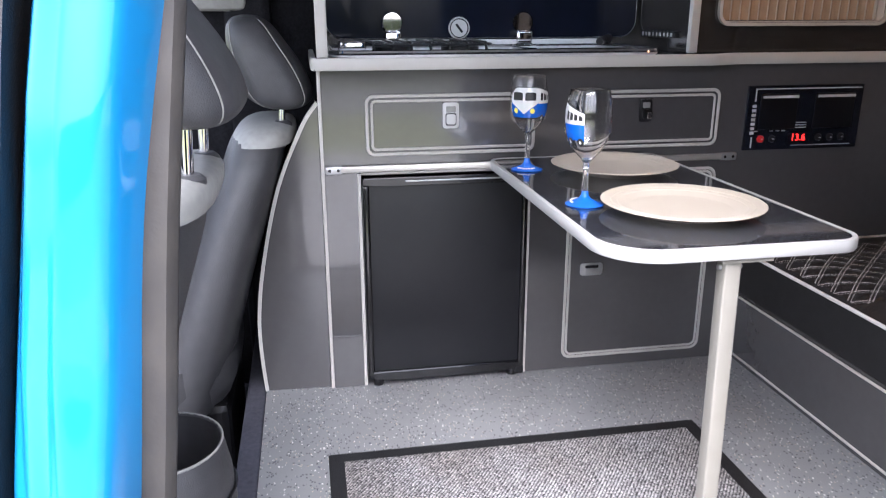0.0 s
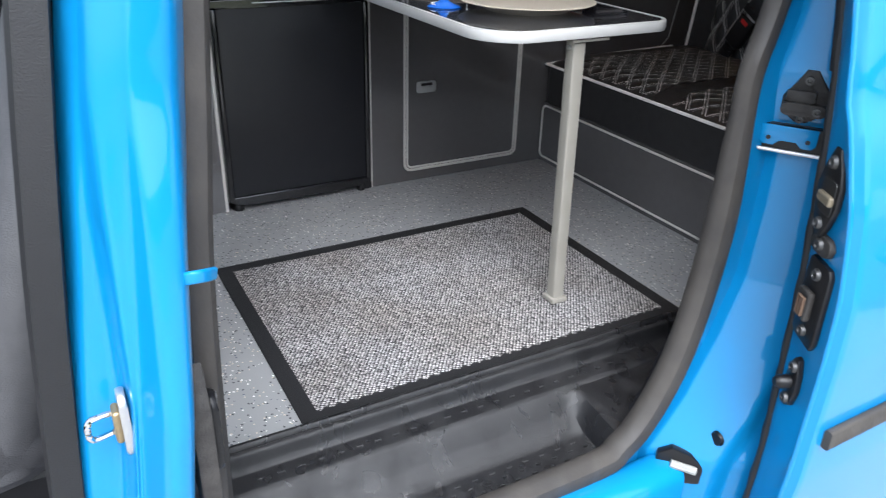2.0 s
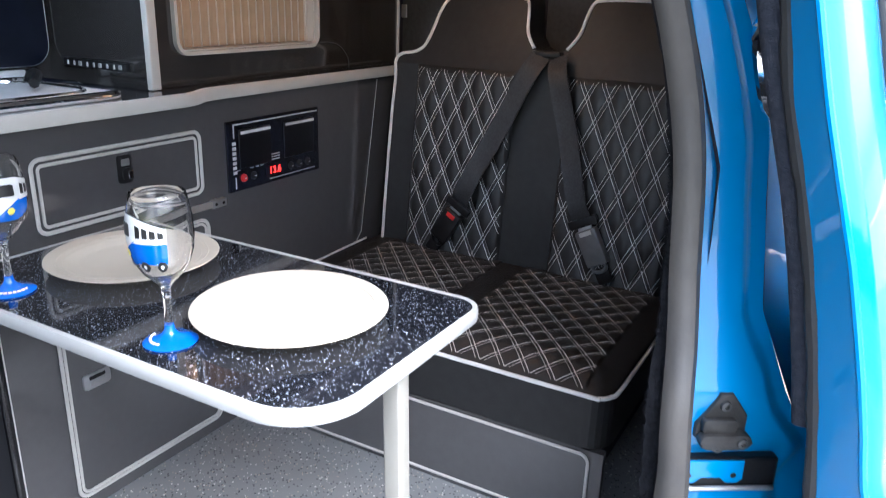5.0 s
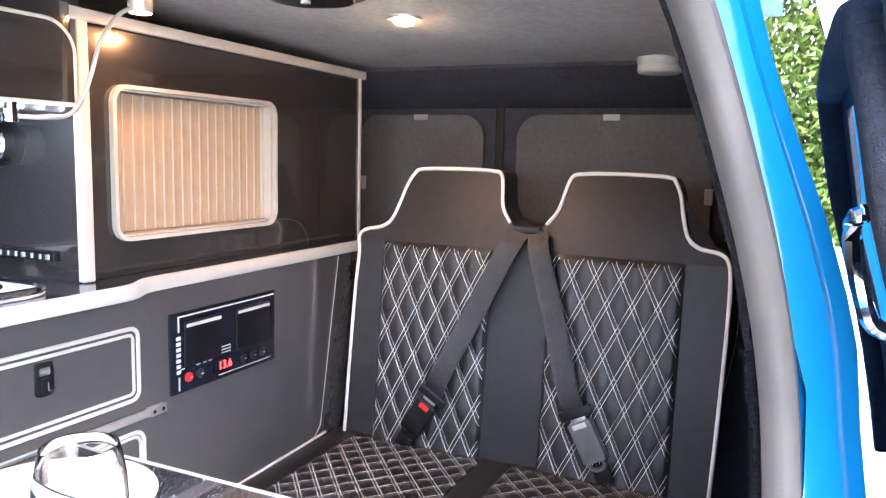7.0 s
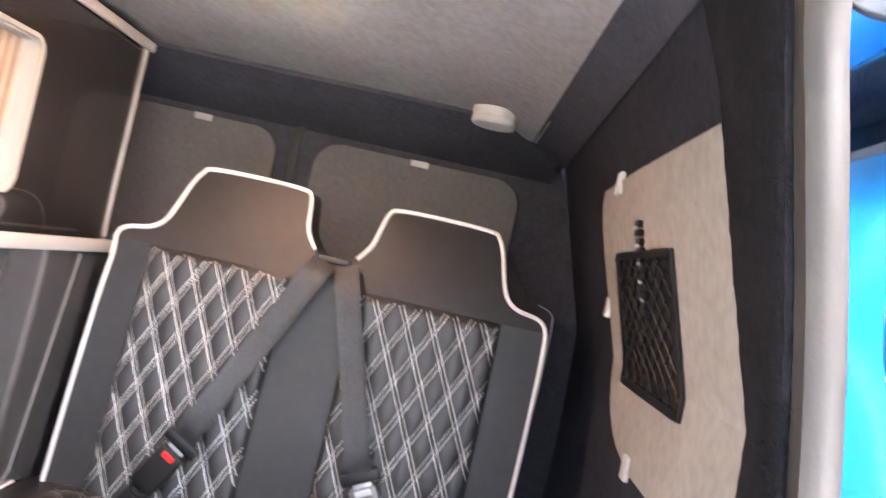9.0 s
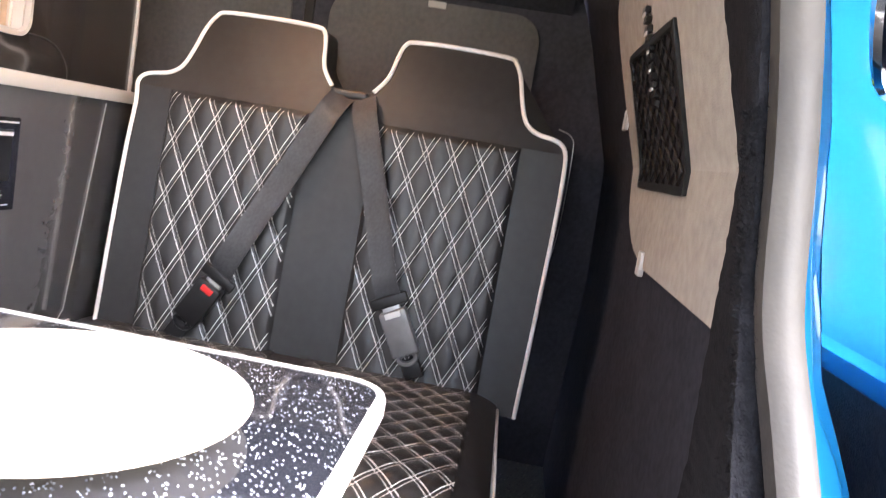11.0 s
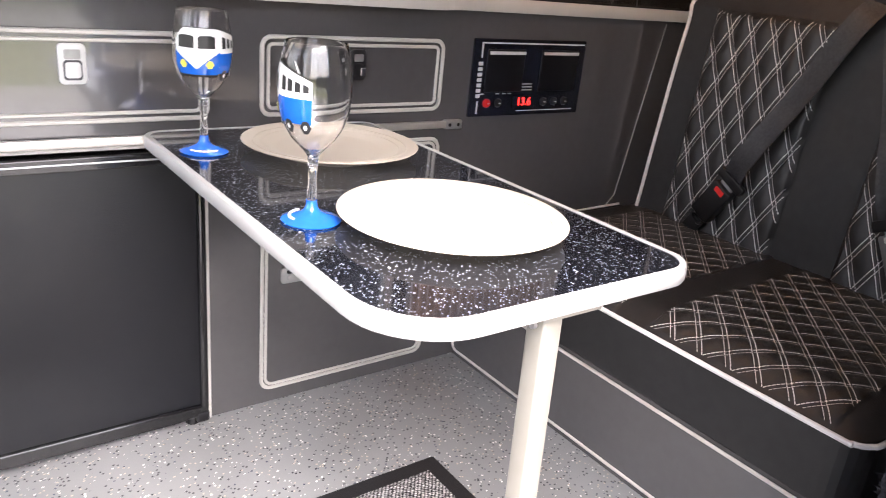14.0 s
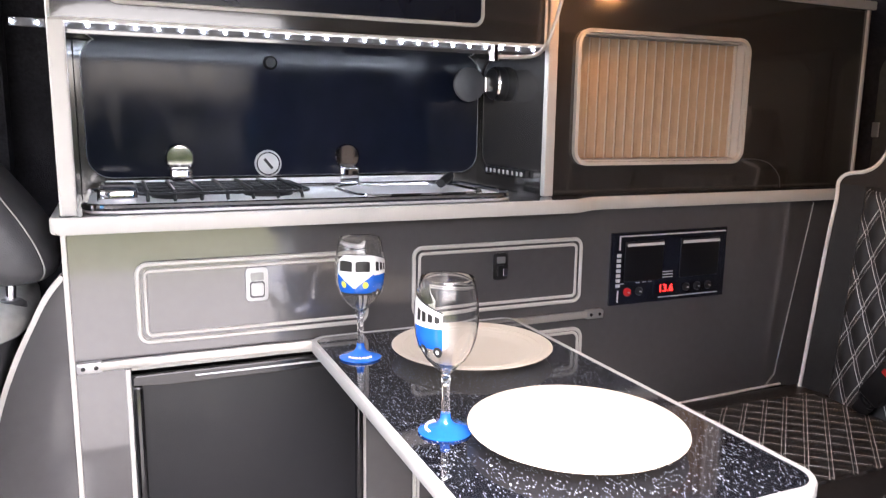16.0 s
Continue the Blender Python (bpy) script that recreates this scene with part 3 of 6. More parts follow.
# sill and step of the sliding door
def sill(u, v):
    x = -0.27 + u * 1.2
    prof = [(0, -0.8675, 0.0045), (0.03, -0.871, 0.0115), (0.07, -0.877, 0.012), (0.09, -0.880, 0.005), (0.12, -0.884, 0.004), (0.15, -0.887, 0.009), (0.19, -0.893, 0.007), (0.22, -0.898, -0.013), (0.26, -0.903, -0.021), (0.40, -0.934, -0.026), (0.43, -0.940, -0.029), (0.47, -0.950, -0.040), (0.53, -0.966, -0.060), (0.59, -0.983, -0.076), (0.63, -0.992, -0.082), (0.66, -0.998, -0.0845), (0.92, -1.045, -0.092), (1.0, -1.062, -0.085)]
    y, z = lerp(prof, v)
    end = min(1.0, max(0.0, (0.375 - x) / 0.03))
    if v > 0.43:
        flat = -0.031 - 0.02 * (v - 0.43)
        z = flat + (z - flat) * (end * end * (3 - 2 * end))
    return (x, y, z)


door_sill = thing("door_sill", grid(sill, 120, 110), M_SILL, "black grained plastic step sill of the sliding door", "door sill", kind="structure", smooth=True)
bm = bmesh.new()
for k in range(23):
    x = -0.19 + k * 0.031
    box(x, x + 0.011, -0.922, -0.9175, -0.027, -0.0205, 0.001, 1, bm)
for r in range(3):
    for k in range(14):
        x = -0.10 + k * 0.032 + (0.016 if r % 2 else 0)
        y = -1.008 - r * 0.014
        box(x, x + 0.010, y - 0.0015, y + 0.0015, -0.095, -0.0845, 0.001, 1, bm)
part("grip_studs", bm, M_SILL, door_sill, "raised black grip studs")
thing("sill_outer", sweep([(-0.5, -1.10, -0.17), (0.46, -1.10, -0.17)], rrect(-0.035, 0.035, -0.10, 0.075, 0.03, 5)), M_PAINT, "blue painted sill below the sliding door", "sill", kind="structure", smooth=True)

# ---- kitchen unit ----
kitchen = base("kitchen_unit", "dark grey gloss kitchen unit with cream edging", "kitchen unit")
bm = join(box(-0.076, 0.0, 0.0, 0.016, 0.0, 0.742), box(0.39, 1.66, 0.0, 0.016, 0.0, 0.742), box(0.0, 0.39, 0.0, 0.016, 0.518, 0.742))
part("front_panel", bm, M_GLOSS, kitchen)
part("kick_panel", box(-0.072, -0.002, -0.004, 0.0, 0.0, 0.13), M_GLOSS, kitchen)
part("side_wall", box(-0.074, -0.06, 0.017, 0.44, 0.0, 0.742), M_GLOSS, kitchen)
for x, z1 in ((-0.0785, 0.741), (0.0, 0.516), (0.39, 0.516)):
    part("edge_trim", box(x - 0.004, x + 0.004, -0.005, 0.004, 0.0, z1, 0.0015), M_WHITE, kitchen)
part("edge_trim", box(0.004, 0.386, -0.004, 0.003, 0.513, 0.5195, 0.0015), M_WHITE, kitchen)


def flap(name, x0, x1, z0, z1, r, gap=0.011):
    f = part(name, prism(rrect(x0, x1, z0, z1, r), "xz", -0.004, 0.002, 0.0008, 1), M_GLOSS, kitchen)
    for inset, rad in ((0.0, 0.0038), (gap, 0.003)):
        o = rrect(x0 + inset, x1 - inset, z0 + inset, z1 - inset, max(0.006, r - inset * 0.7))
        part("flap_trim", tube(ring_path(o, "xz", -0.005), rad, 6, True, Vector((0, 1, 0))), M_WHITE, f, "cream edge trim", True)
    return f


flap1 = flap("flap_door", 0.021, 0.395, 0.558, 0.684, 0.016)
flap2 = flap("flap_door", 0.485, 0.842, 0.558, 0.684, 0.016)
cup = flap("cupboard_door", 0.489, 0.850, 0.033, 0.50, 0.02, 0.0078)


def catch(parent, x, z, w, h, plate_mat, label):
    c = part("catch", prism(rrect(x - w / 2, x + w / 2, z - h / 2, z + h / 2, 0.006), "xz", -0.0085, -0.003, 0.0015), plate_mat, parent, label, True)
    part("catch_button", prism(rrect(x - w * 0.28, x + w * 0.28, z - h * 0.34, z + h * 0.05, 0.004), "xz", -0.0115, -0.008, 0.001), plate_mat, c, "", True)
    part("catch_slot", prism(rrect(x - w * 0.3, x + w * 0.3, z + h * 0.12, z + h * 0.36, 0.002), "xz", -0.0092, -0.0083), M_SEATTOP if plate_mat is M_LAMPW else M_BLACK if plate_mat is not M_BLACK else M_STEEL, c)
    if plate_mat is M_LAMPW:
        part("button_gap", prism(rrect(x - w * 0.34, x + w * 0.34, z - h * 0.40, z + h * 0.10, 0.005), "xz", -0.0090, -0.0084), M_SEAT, c, "dark gap round the button")


catch(flap1, 0.205, 0.640, 0.036, 0.056, M_LAMPW, "white push catch")
catch(flap2, 0.661, 0.640, 0.030, 0.052, M_BLACK, "black push catch with a bright lever")
part("catch_lever", box(0.664, 0.674, -0.0125, -0.009, 0.622, 0.636, 0.001), M_CHROME, flap2, "bright lever")
catch(cup, 0.552, 0.262, 0.056, 0.030, M_STEEL, "satin metal push catch")

# curved end panel beside the driver's seat
CURVE = [(-0.0835, 0.0), (-0.233, 0.0), (-0.238, 0.07), (-0.240, 0.146), (-0.236, 0.21), (-0.226, 0.283), (-0.206, 0.38), (-0.181, 0.475), (-0.157, 0.54), (-0.131, 0.596), (-0.108, 0.64), (-0.0835, 0.672)]
edge = smooth_path([(x, 0.0, z) for x, z in CURVE[1:]], 4)
outline = [CURVE[0]] + [(p.x, p.z) for p in edge]
bm = prism(outline, "xz", 0.004, 0.018)
for v in bm.verts:
    v.co.y += (-0.079 - v.co.x) * 0.05
panel = part("curved_end_panel", bm, M_GLOSS, kitchen)
part("edge_trim", sweep([(p.x, 0.01 + (-0.079 - p.x) * 0.05, p.z) for p in edge], [(-0.004, -0.009), (0.004, -0.009), (0.004, 0.009), (-0.004, 0.009)], False, Vector((0, 1, 0))), M_WHITE, panel, "", True)
# thin seam where the unit meets the seat
part("panel_seam", sweep([(1.475, -0.002, 0.735), (1.40, -0.002, 0.33), (1.36, -0.002, 0.29)], [(-0.0008, -0.001), (0.0008, -0.001), (0.0008, 0.001), (-0.0008, 0.001)], False, Vector((0, 1, 0))), M_SEATTOP, kitchen)

# worktop with an S-shaped front edge
front_line = [(-0.086, -0.036)] + [(0.0 + 0.1 * k, -0.038) for k in range(8)] + [(0.78, -0.038), (0.80, -0.036), (0.82, -0.030), (0.84, -0.018), (0.855, -0.010), (0.875, -0.006), (0.90, -0.005), (1.2, -0.005), (1.66, -0.005)]
outline = front_line + [(1.66, 0.45), (-0.086, 0.45)]
worktop = base("worktop", "black sparkle worktop with a cream front edge", "worktop")
part("slab", prism(outline, "xy", 0.742, 0.7635), M_WORKTOP, worktop)
lip = [(-0.088, 0.40, 0.7535)] + [(-0.088, 0.0, 0.7535), (-0.088, -0.02, 0.7535), (-0.084, -0.031, 0.7535), (-0.07, -0.038, 0.7535)] + [(x, y, 0.7535) for x, y in front_line[1:]]
part("edging", sweep(lip, [(-0.006, -0.0125), (0.004, -0.0125), (0.006, -0.009), (0.006, 0.009), (0.004, 0.0125), (-0.006, 0.0125)], False), M_WHITE, worktop, "cream front edging", True)

# hob and sink under a raised dark glass lid
hob = base("hob_sink_unit", "steel hob and sink unit with its dark glass lid raised", "hob")
hx0, hx1, hy0, hy1 = -0.052, 0.70, 0.0, 0.30
bm = prism(rrect(hx0, hx1, hy0, hy1, 0.05, 8), "xy", 0.7645, 0.7715, 0.002)
part("steel_tray", bm, M_TRAY, hob, "", True)
part("rim", tube(ring_path(rrect(hx0 + 0.004, hx1 - 0.004, hy0 + 0.004, hy1 - 0.004, 0.046, 8), "xy", 0.7735), 0.006, 8, True), M_CHROME, hob, "bright raised rim", True)
part("back_rail", box(-0.02, 0.695, 0.303, 0.318, 0.7645, 0.7905, 0.003), M_TRAY, hob, "steel rail at the back")
part("sink_bowl", prism(rrect(0.40, 0.66, 0.04, 0.26, 0.06, 8), "xy", 0.7710, 0.7730), M_TRAY, hob, "pale steel sink cover")
part("sink_rim", tube(ring_path(rrect(0.40, 0.66, 0.04, 0.26, 0.06, 8), "xy", 0.7755), 0.004, 6, True), M_CHROME, hob, "", True)
part("tap", tube(smooth_path([(0.655, 0.24, 0.7725), (0.652, 0.22, 0.7925), (0.625, 0.16, 0.7975), (0.585, 0.11, 0.7895)], 5), 0.009, 8), M_BLACK, hob, "black folded tap", True)
for bx in (0.10, 0.26):
    for br in (0.045, 0.028):
        part("burner", lathe([(br, 0.7715), (br, 0.7795), (br * 0.8, 0.7835), (0.0, 0.7845)], (bx, 0.17, 0), 20), M_BLACK, hob, "black gas burner", True)
grate = part("pan_support", tube(ring_path(rrect(0.03, 0.315, 0.055, 0.265, 0.03, 5), "xy", 0.788), 0.003, 6, True), M_BLACK, hob, "black wire pan support", True)
for k in range(7):
    x = 0.045 + k * 0.0420
    part("wire", tube([(x, 0.05, 0.7775), (x, 0.06, 0.7925), (x, 0.26, 0.7925), (x, 0.27, 0.7775)], 0.003, 6), M_BLACK, grate, "", True)
for y in (0.11, 0.16, 0.21):
    part("wire", tube([(0.03, y, 0.7885), (0.315, y, 0.7885)], 0.003, 6), M_BLACK, grate, "", True)
part("knob_box", box(-0.03, 0.03, 0.06, 0.2, 0.7715, 0.7975, 0.006), M_CHROME, hob, "", True)
lid = part("lid", prism(rrect(-0.05, 0.7725, 0.7925, 1.058, 0.045, 8), "xz", 0.335, 0.341, 0.001), M_HOBLID, hob, "raised dark glass lid")
part("lid_edge", tube(ring_path(rrect(-0.049, 0.7715, 0.7935, 1.057, 0.044, 8), "xz", 0.3345), 0.0008, 5, True, Vector((0, 1, 0))), M_STEEL, lid)
for hxx in (0.117, 0.457):
    h = part("lid_hinge", box(hxx - 0.022, hxx + 0.022, 0.30, 0.334, 0.7725, 0.812, 0.006, 3), M_CHROME, hob, "chrome lid hinge", True)
    part("hinge_disc", lathe([(0.0, 0.331), (0.02, 0.331), (0.026, 0.328), (0.027, 0.322), (0.024, 0.318), (0.0, 0.317)], (hxx, 0, 0.832), 24, "y"), M_CHROME, h, "", True)
part("round_badge", lathe([(0.0, 0.332), (0.0265, 0.332), (0.028, 0.3345), (0.028, 0.3355), (0.0, 0.3355)], (0.291, 0, 0.818), 32, "y"), M_LAMPW, lid, "round pale badge", True)
part("badge_ring", tube([(0.291 + 0.023 * math.cos(a * math.pi / 14), 0.3315, 0.818 + 0.023 * math.sin(a * math.pi / 14)) for a in range(28)], 0.0014, 5, True, Vector((0, 1, 0))), M_BLACK, lid)
part("badge_bar", sweep([(0.283, 0.3312, 0.828), (0.299, 0.3312, 0.808)], circle(0.003, 6), False, Vector((0, 1, 0))), M_BLACK, lid)
part("bumper", lathe([(0.0, 0.326), (0.010, 0.326), (0.014, 0.331), (0.014, 0.336)], (0.300, 0, 1.022), 20, "y"), M_BLACK, lid, "black rubber bumper", True)

# niche walls and posts
niche = base("niche_surround", "dark side panels with cream posts round the hob", "panel")
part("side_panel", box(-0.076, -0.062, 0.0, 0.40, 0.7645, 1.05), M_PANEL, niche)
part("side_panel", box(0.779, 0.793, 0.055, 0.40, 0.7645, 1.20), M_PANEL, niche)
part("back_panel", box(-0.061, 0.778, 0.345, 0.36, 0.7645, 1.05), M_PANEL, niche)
part("post", box(-0.080, -0.056, -0.012, 0.0, 0.7645, 1.05, 0.003), M_WHITE, niche)
part("post", box(0.778, 0.800, 0.040, 0.056, 0.7645, 1.195, 0.003), M_WHITE, niche)

# upper cupboard
upper = base("upper_cupboard", "dark gloss upper cupboard with cream edging", "cupboard")
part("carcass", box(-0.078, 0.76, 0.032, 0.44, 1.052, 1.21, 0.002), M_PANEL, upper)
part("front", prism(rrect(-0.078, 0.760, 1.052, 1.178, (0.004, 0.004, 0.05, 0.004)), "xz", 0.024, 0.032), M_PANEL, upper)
part("front_trim", tube(ring_path(rrect(-0.078, 0.760, 1.053, 1.178, (0.004, 0.004, 0.05, 0.004), 8), "xz", 0.026), 0.004, 6, True, Vector((0, 1, 0))), M_WHITE, upper, "", True)
door = part("flap_door", prism(rrect(0.0, 0.625, 1.082, 1.168, 0.018), "xz", 0.020, 0.0245), M_LID, upper)
part("flap_trim", tube(ring_path(rrect(0.0, 0.625, 1.082, 1.168, 0.018), "xz", 0.0195), 0.0035, 6, True, Vector((0, 1, 0))), M_WHITE, door, "", True)
part("top_filler", box(-0.078, 0.80, 0.06, 0.44, 1.211, 1.30), M_CARPET, upper)

# led strip under the upper cupboard
strip = base("led_strip", "cool white light strip with bare diodes", "light strip")
part("strip_tape", box(-0.13, 0.75, 0.026, 0.031, 1.040, 1.0515), M_SEAT, strip)
# added blocker: keeps the diodes from mirroring in the glass lid
part("strip_lip", box(-0.075, 0.757, 0.0315, 0.038, 1.034, 1.0515), M_GLOSS, strip, "added dark lip that hides the diodes from the lid")
led_mesh = None
for k in range(27):
    x = -0.126 + k * 0.0331
    if led_mesh is None:
        d = part("diode", box(-0.0018, 0.0018, -0.0012, 0.0012, -0.0020, 0.0020, 0.0006, 1), M_COOL, strip)
        led_mesh = d.data
    else:
        d = new("diode", led_mesh)
        d.parent = strip
    d.location = (x, 0.0250, 1.0455)

sd = bpy.data.lights.new("led_light", "AREA")
sd.shape, sd.size, sd.size_y, sd.energy, sd.color = "RECTANGLE", 0.82, 0.008, 0.22, (0.72, 0.86, 1.0)
sl = new("led_light", sd)
sl.matrix_world = look((0.34, 0.05, 1.046), (0.34, 0.12, 0.75))

# ---- window panel ----
pan = base("window_panel", "dark gloss side panel with a framed window", "wall panel")
wx0, wx1, wz0, wz1 = 0.858, 1.288, 0.832, 1.088
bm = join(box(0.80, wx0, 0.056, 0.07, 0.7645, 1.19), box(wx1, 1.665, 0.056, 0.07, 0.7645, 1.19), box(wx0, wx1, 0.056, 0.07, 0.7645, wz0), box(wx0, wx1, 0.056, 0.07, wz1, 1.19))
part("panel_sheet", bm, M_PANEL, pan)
part("panel_end_trim", box(1.657, 1.664, 0.050, 0.058, 0.7645, 1.19, 0.001), M_WHITE, pan)
part("window_frame", sweep(ring_path(rrect(0.853, 1.293, 0.828, 1.092, 0.028, 8), "xz", 0.055), [(-0.0035, -0.002), (-0.002, -0.004), (0.002, -0.004), (0.0035, -0.002), (0.0035, 0.010), (-0.0035, 0.010)], True, Vector((0, -1, 0))), M_WHITE, pan, "cream rounded window frame", True)
part("reveal", join(box(0.8583, 0.862, 0.0545, 0.13, 0.8323, 1.0877), box(1.284, 1.2877, 0.0545, 0.13, 0.8323, 1.0877), box(0.8622, 1.2838, 0.0545, 0.13, 0.8323, 0.8355), box(0.8622, 1.2838, 0.0545, 0.13, 1.0845, 1.0877)), M_WHITE, pan)
bm = bmesh.new()
cols = []
for k in range(17 * 4 + 1):
    x = 0.870 + k * (1.2755 - 0.870) / (17 * 4)
    ph = (k % 4) / 4
    cols.append((x, 0.078 + 0.009 * math.sin(math.pi * ph) - 0.002))
lo = [bm.verts.new((x, y, 0.8375)) for x, y in cols]
hi = [bm.verts.new((x, y, 1.0825)) for x, y in cols]
for k in range(len(cols) - 1):
    bm.faces.new((lo[k], lo[k + 1], hi[k + 1], hi[k]))
blind = thing("pleated_blind", bm, M_BLIND, "beige pleated blind drawn across the side window", "blind")
part("pleat_fold", join(*[box(xk - 0.0011, xk + 0.0011, 0.0735, 0.0765, 0.8375, 1.0825) for xk in (0.870 + j * (1.2755 - 0.870) / 17 for j in range(18))]), M_PLEAT, blind, "pale pleat edges")
for bx in (0.8645, 1.2745):
    part("side_rail", box(bx, bx + 0.007, 0.071, 0.10, 0.8375, 1.0825, 0.002), M_WHITE, blind)
thing("trim_ceiling", sweep([(0.66, 0.046, 1.196), (0.76, 0.044, 1.198), (0.80, 0.044, 1.197), (1.665, 0.044, 1.190)], rrect(-0.006, 0.006, -0.010, 0.010, 0.003, 3)), M_WHITE, "cream trim strip under the ceiling", "trim", kind="structure", smooth=True)
thing("cable", tube(smooth_path([(1.305, 0.0545, 0.834), (1.35, 0.0535, 0.832), (1.39, 0.0535, 0.820), (1.42, 0.0535, 0.792), (1.425, 0.0535, 0.766)], 5), 0.0010, 5), M_SEAT, "thin grey cable on the side panel", "cable", smooth=True)

# ---- fridge ----
fridge = base("fridge", "black built-in fridge with a plain door", "fridge")
part("cabinet", box(0.006, 0.384, 0.012, 0.40, 0.02, 0.508), M_BLACK, fridge)
fd_box = join(box(0.020, 0.371, -0.012, 0.012, 0.040, 0.489, 0.003, 2), grid(lambda u, v: (0.0205 + 0.350 * u, -0.0125 - 0.0042 * math.sin(math.pi * u) ** 0.6 * min(1.0, 8 * v, 8 * (1 - v)), 0.0405 + 0.448 * v), 24, 24))
part("door", fd_box, M_FRIDGE, fridge, "", True)
for x0, x1 in ((0.005, 0.0205), (0.3705, 0.385)):
    part("door_edge", box(x0, x1, -0.020, 0.012, 0.026, 0.492, 0.0055, 3), M_SHINY, fridge, "glossy black rounded door edge", True)
part("top_strip", prism([(0.005, 0.4925), (0.055, 0.4925), (0.066, 0.4885), (0.324, 0.4885), (0.335, 0.4925), (0.385, 0.4925), (0.385, 0.506), (0.380, 0.509), (0.010, 0.509), (0.005, 0.506)], "xz", -0.021, 0.011, 0.002), M_SHINY, fridge, "glossy black grip strip")
part("handle_line", box(0.10, 0.350, -0.0225, -0.019, 0.4985, 0.5015, 0.001), M_STEEL, fridge, "thin grey grip line")
part("bottom_strip", prism([(0.008, 0.040), (0.008, 0.030), (0.020, 0.020), (0.060, 0.016), (0.330, 0.016), (0.370, 0.020), (0.382, 0.030), (0.382, 0.040)], "xz", -0.019, 0.012, 0.003), M_SHINY, fridge, "glossy black lower edge")
for x in (0.03, 0.36):
    part("foot", lathe([(0.012, 0.0), (0.012, 0.012), (0.008, 0.019)], (x, 0.0, 0), 12), M_BLACK, fridge)
part("hinge_cap", box(0.362, 0.386, -0.020, 0.0, 0.006, 0.026, 0.004), M_BLACK, fridge)

# table support rail
rail = base("table_rail", "slim aluminium rail with dark end brackets", "rail")
part("bar", box(-0.04, 0.86, -0.014, -0.004, 0.521, 0.535, 0.003), M_ALU, rail, "", True)
for x0, x1 in ((-0.073, -0.036), (0.858, 0.899)):
    br = part("end_bracket", box(x0, x1, -0.013, 0.0, 0.518, 0.536, 0.003), M_STEEL, rail, "", True)
    for q in (0.25, 0.75):
        part("screw", lathe([(0.0, -0.0142), (0.0035, -0.0138), (0.0035, -0.0125)], (x0 + (x1 - x0) * q, 0, 0.527), 10, "y"), M_BLACK, br)

# ---- control panel ----
ctl = base("control_panel", "black electric control panel with red digits", "control panel")
cx0, cx1, cz0, cz1 = 0.915, 1.218, 0.539, 0.691
part("plate", box(cx0, cx1, -0.006, 0.0, cz0, cz1, 0.002), M_LID, ctl)
for x0, x1, z0, z1 in ((0.947, 1.045, 0.588, 0.672), (1.090, 1.195, 0.588, 0.672)):
    d = part("cover", box(x0, x1, -0.011, -0.006, z0, z1, 0.003), M_FRIDGE, ctl, "", True)
    part("bright_line", box(x0 + 0.004, x1 - 0.002, -0.0125, -0.0105, z1 - 0.010, z1 - 0.004), M_PRINT, d)
part("border_line", box(0.936, 1.212, -0.0072, -0.0058, 0.682, 0.6845), M_PRINT, ctl)
part("border_line", box(0.9335, 0.9365, -0.0072, -0.0058, 0.655, 0.6845), M_PRINT, ctl)
part("border_line", box(0.9335, 0.9365, -0.0072, -0.0058, 0.545, 0.570), M_PRINT, ctl)
part("border_line", box(1.04, 1.20, -0.0072, -0.0058, 0.5475, 0.549), M_PRINT, ctl)
for k in range(7):
    z = 0.577 + k * 0.0105
    part("maker_mark", box(0.929, 0.939, -0.0072, -0.0058, z, z + 0.007), M_PRINT, ctl, "pale maker's mark")
for x, m in ((0.958, M_RED), (0.988, M_BLACK), (1.112, M_BLACK), (1.142, M_BLACK), (1.172, M_BLACK)):
    part("button", lathe([(0.0, -0.0125), (0.007, -0.0122), (0.009, -0.009), (0.009, -0.005)], (x, 0, 0.566), 18, "y"), m, ctl, "red button" if m is M_RED else "", True)
    part("button_mark", box(x - 0.002, x + 0.003, -0.0133, -0.012, 0.565, 0.567), M_PRINT, ctl)
part("display_window", box(1.026, 1.086, -0.0085, -0.006, 0.554, 0.580, 0.001), M_LID, ctl)
for k in range(3):
    part("printed_line", box(1.04, 1.075, -0.0072, -0.0058, 0.590 + k * 0.006, 0.592 + k * 0.006), M_PRINT, ctl)
for k, x in enumerate((0.94, 0.98, 0.997, 1.012)):
    part("printed_line", box(x, x + 0.009, -0.0072, -0.0058, 0.5835, 0.585), M_PRINT, ctl)
txt = bpy.data.curves.new("digits", "FONT")
txt.body, txt.size, txt.align_x, txt.align_y, txt.extrude = "13.6", 0.023, "CENTER", "CENTER", 0.0004
digits = new("digits", txt)
digits.data.materials.append(M_DIGIT)
digits.parent = ctl
digits.matrix_local = pose(1.056, -0.0094, 0.567, 90, 0, 0)

# ---- table ----
TAB_Z = 0.545
table = base("folding_table", "black sparkle table with white edging on one leg", "table")
t_out = rrect(0.288, 0.672, -0.738, -0.03, (0.085, 0.04, 0.02, 0.03), 10)
part("tabletop", prism(t_out, "xy", TAB_Z - 0.017, TAB_Z), M_WORKTOP, table)
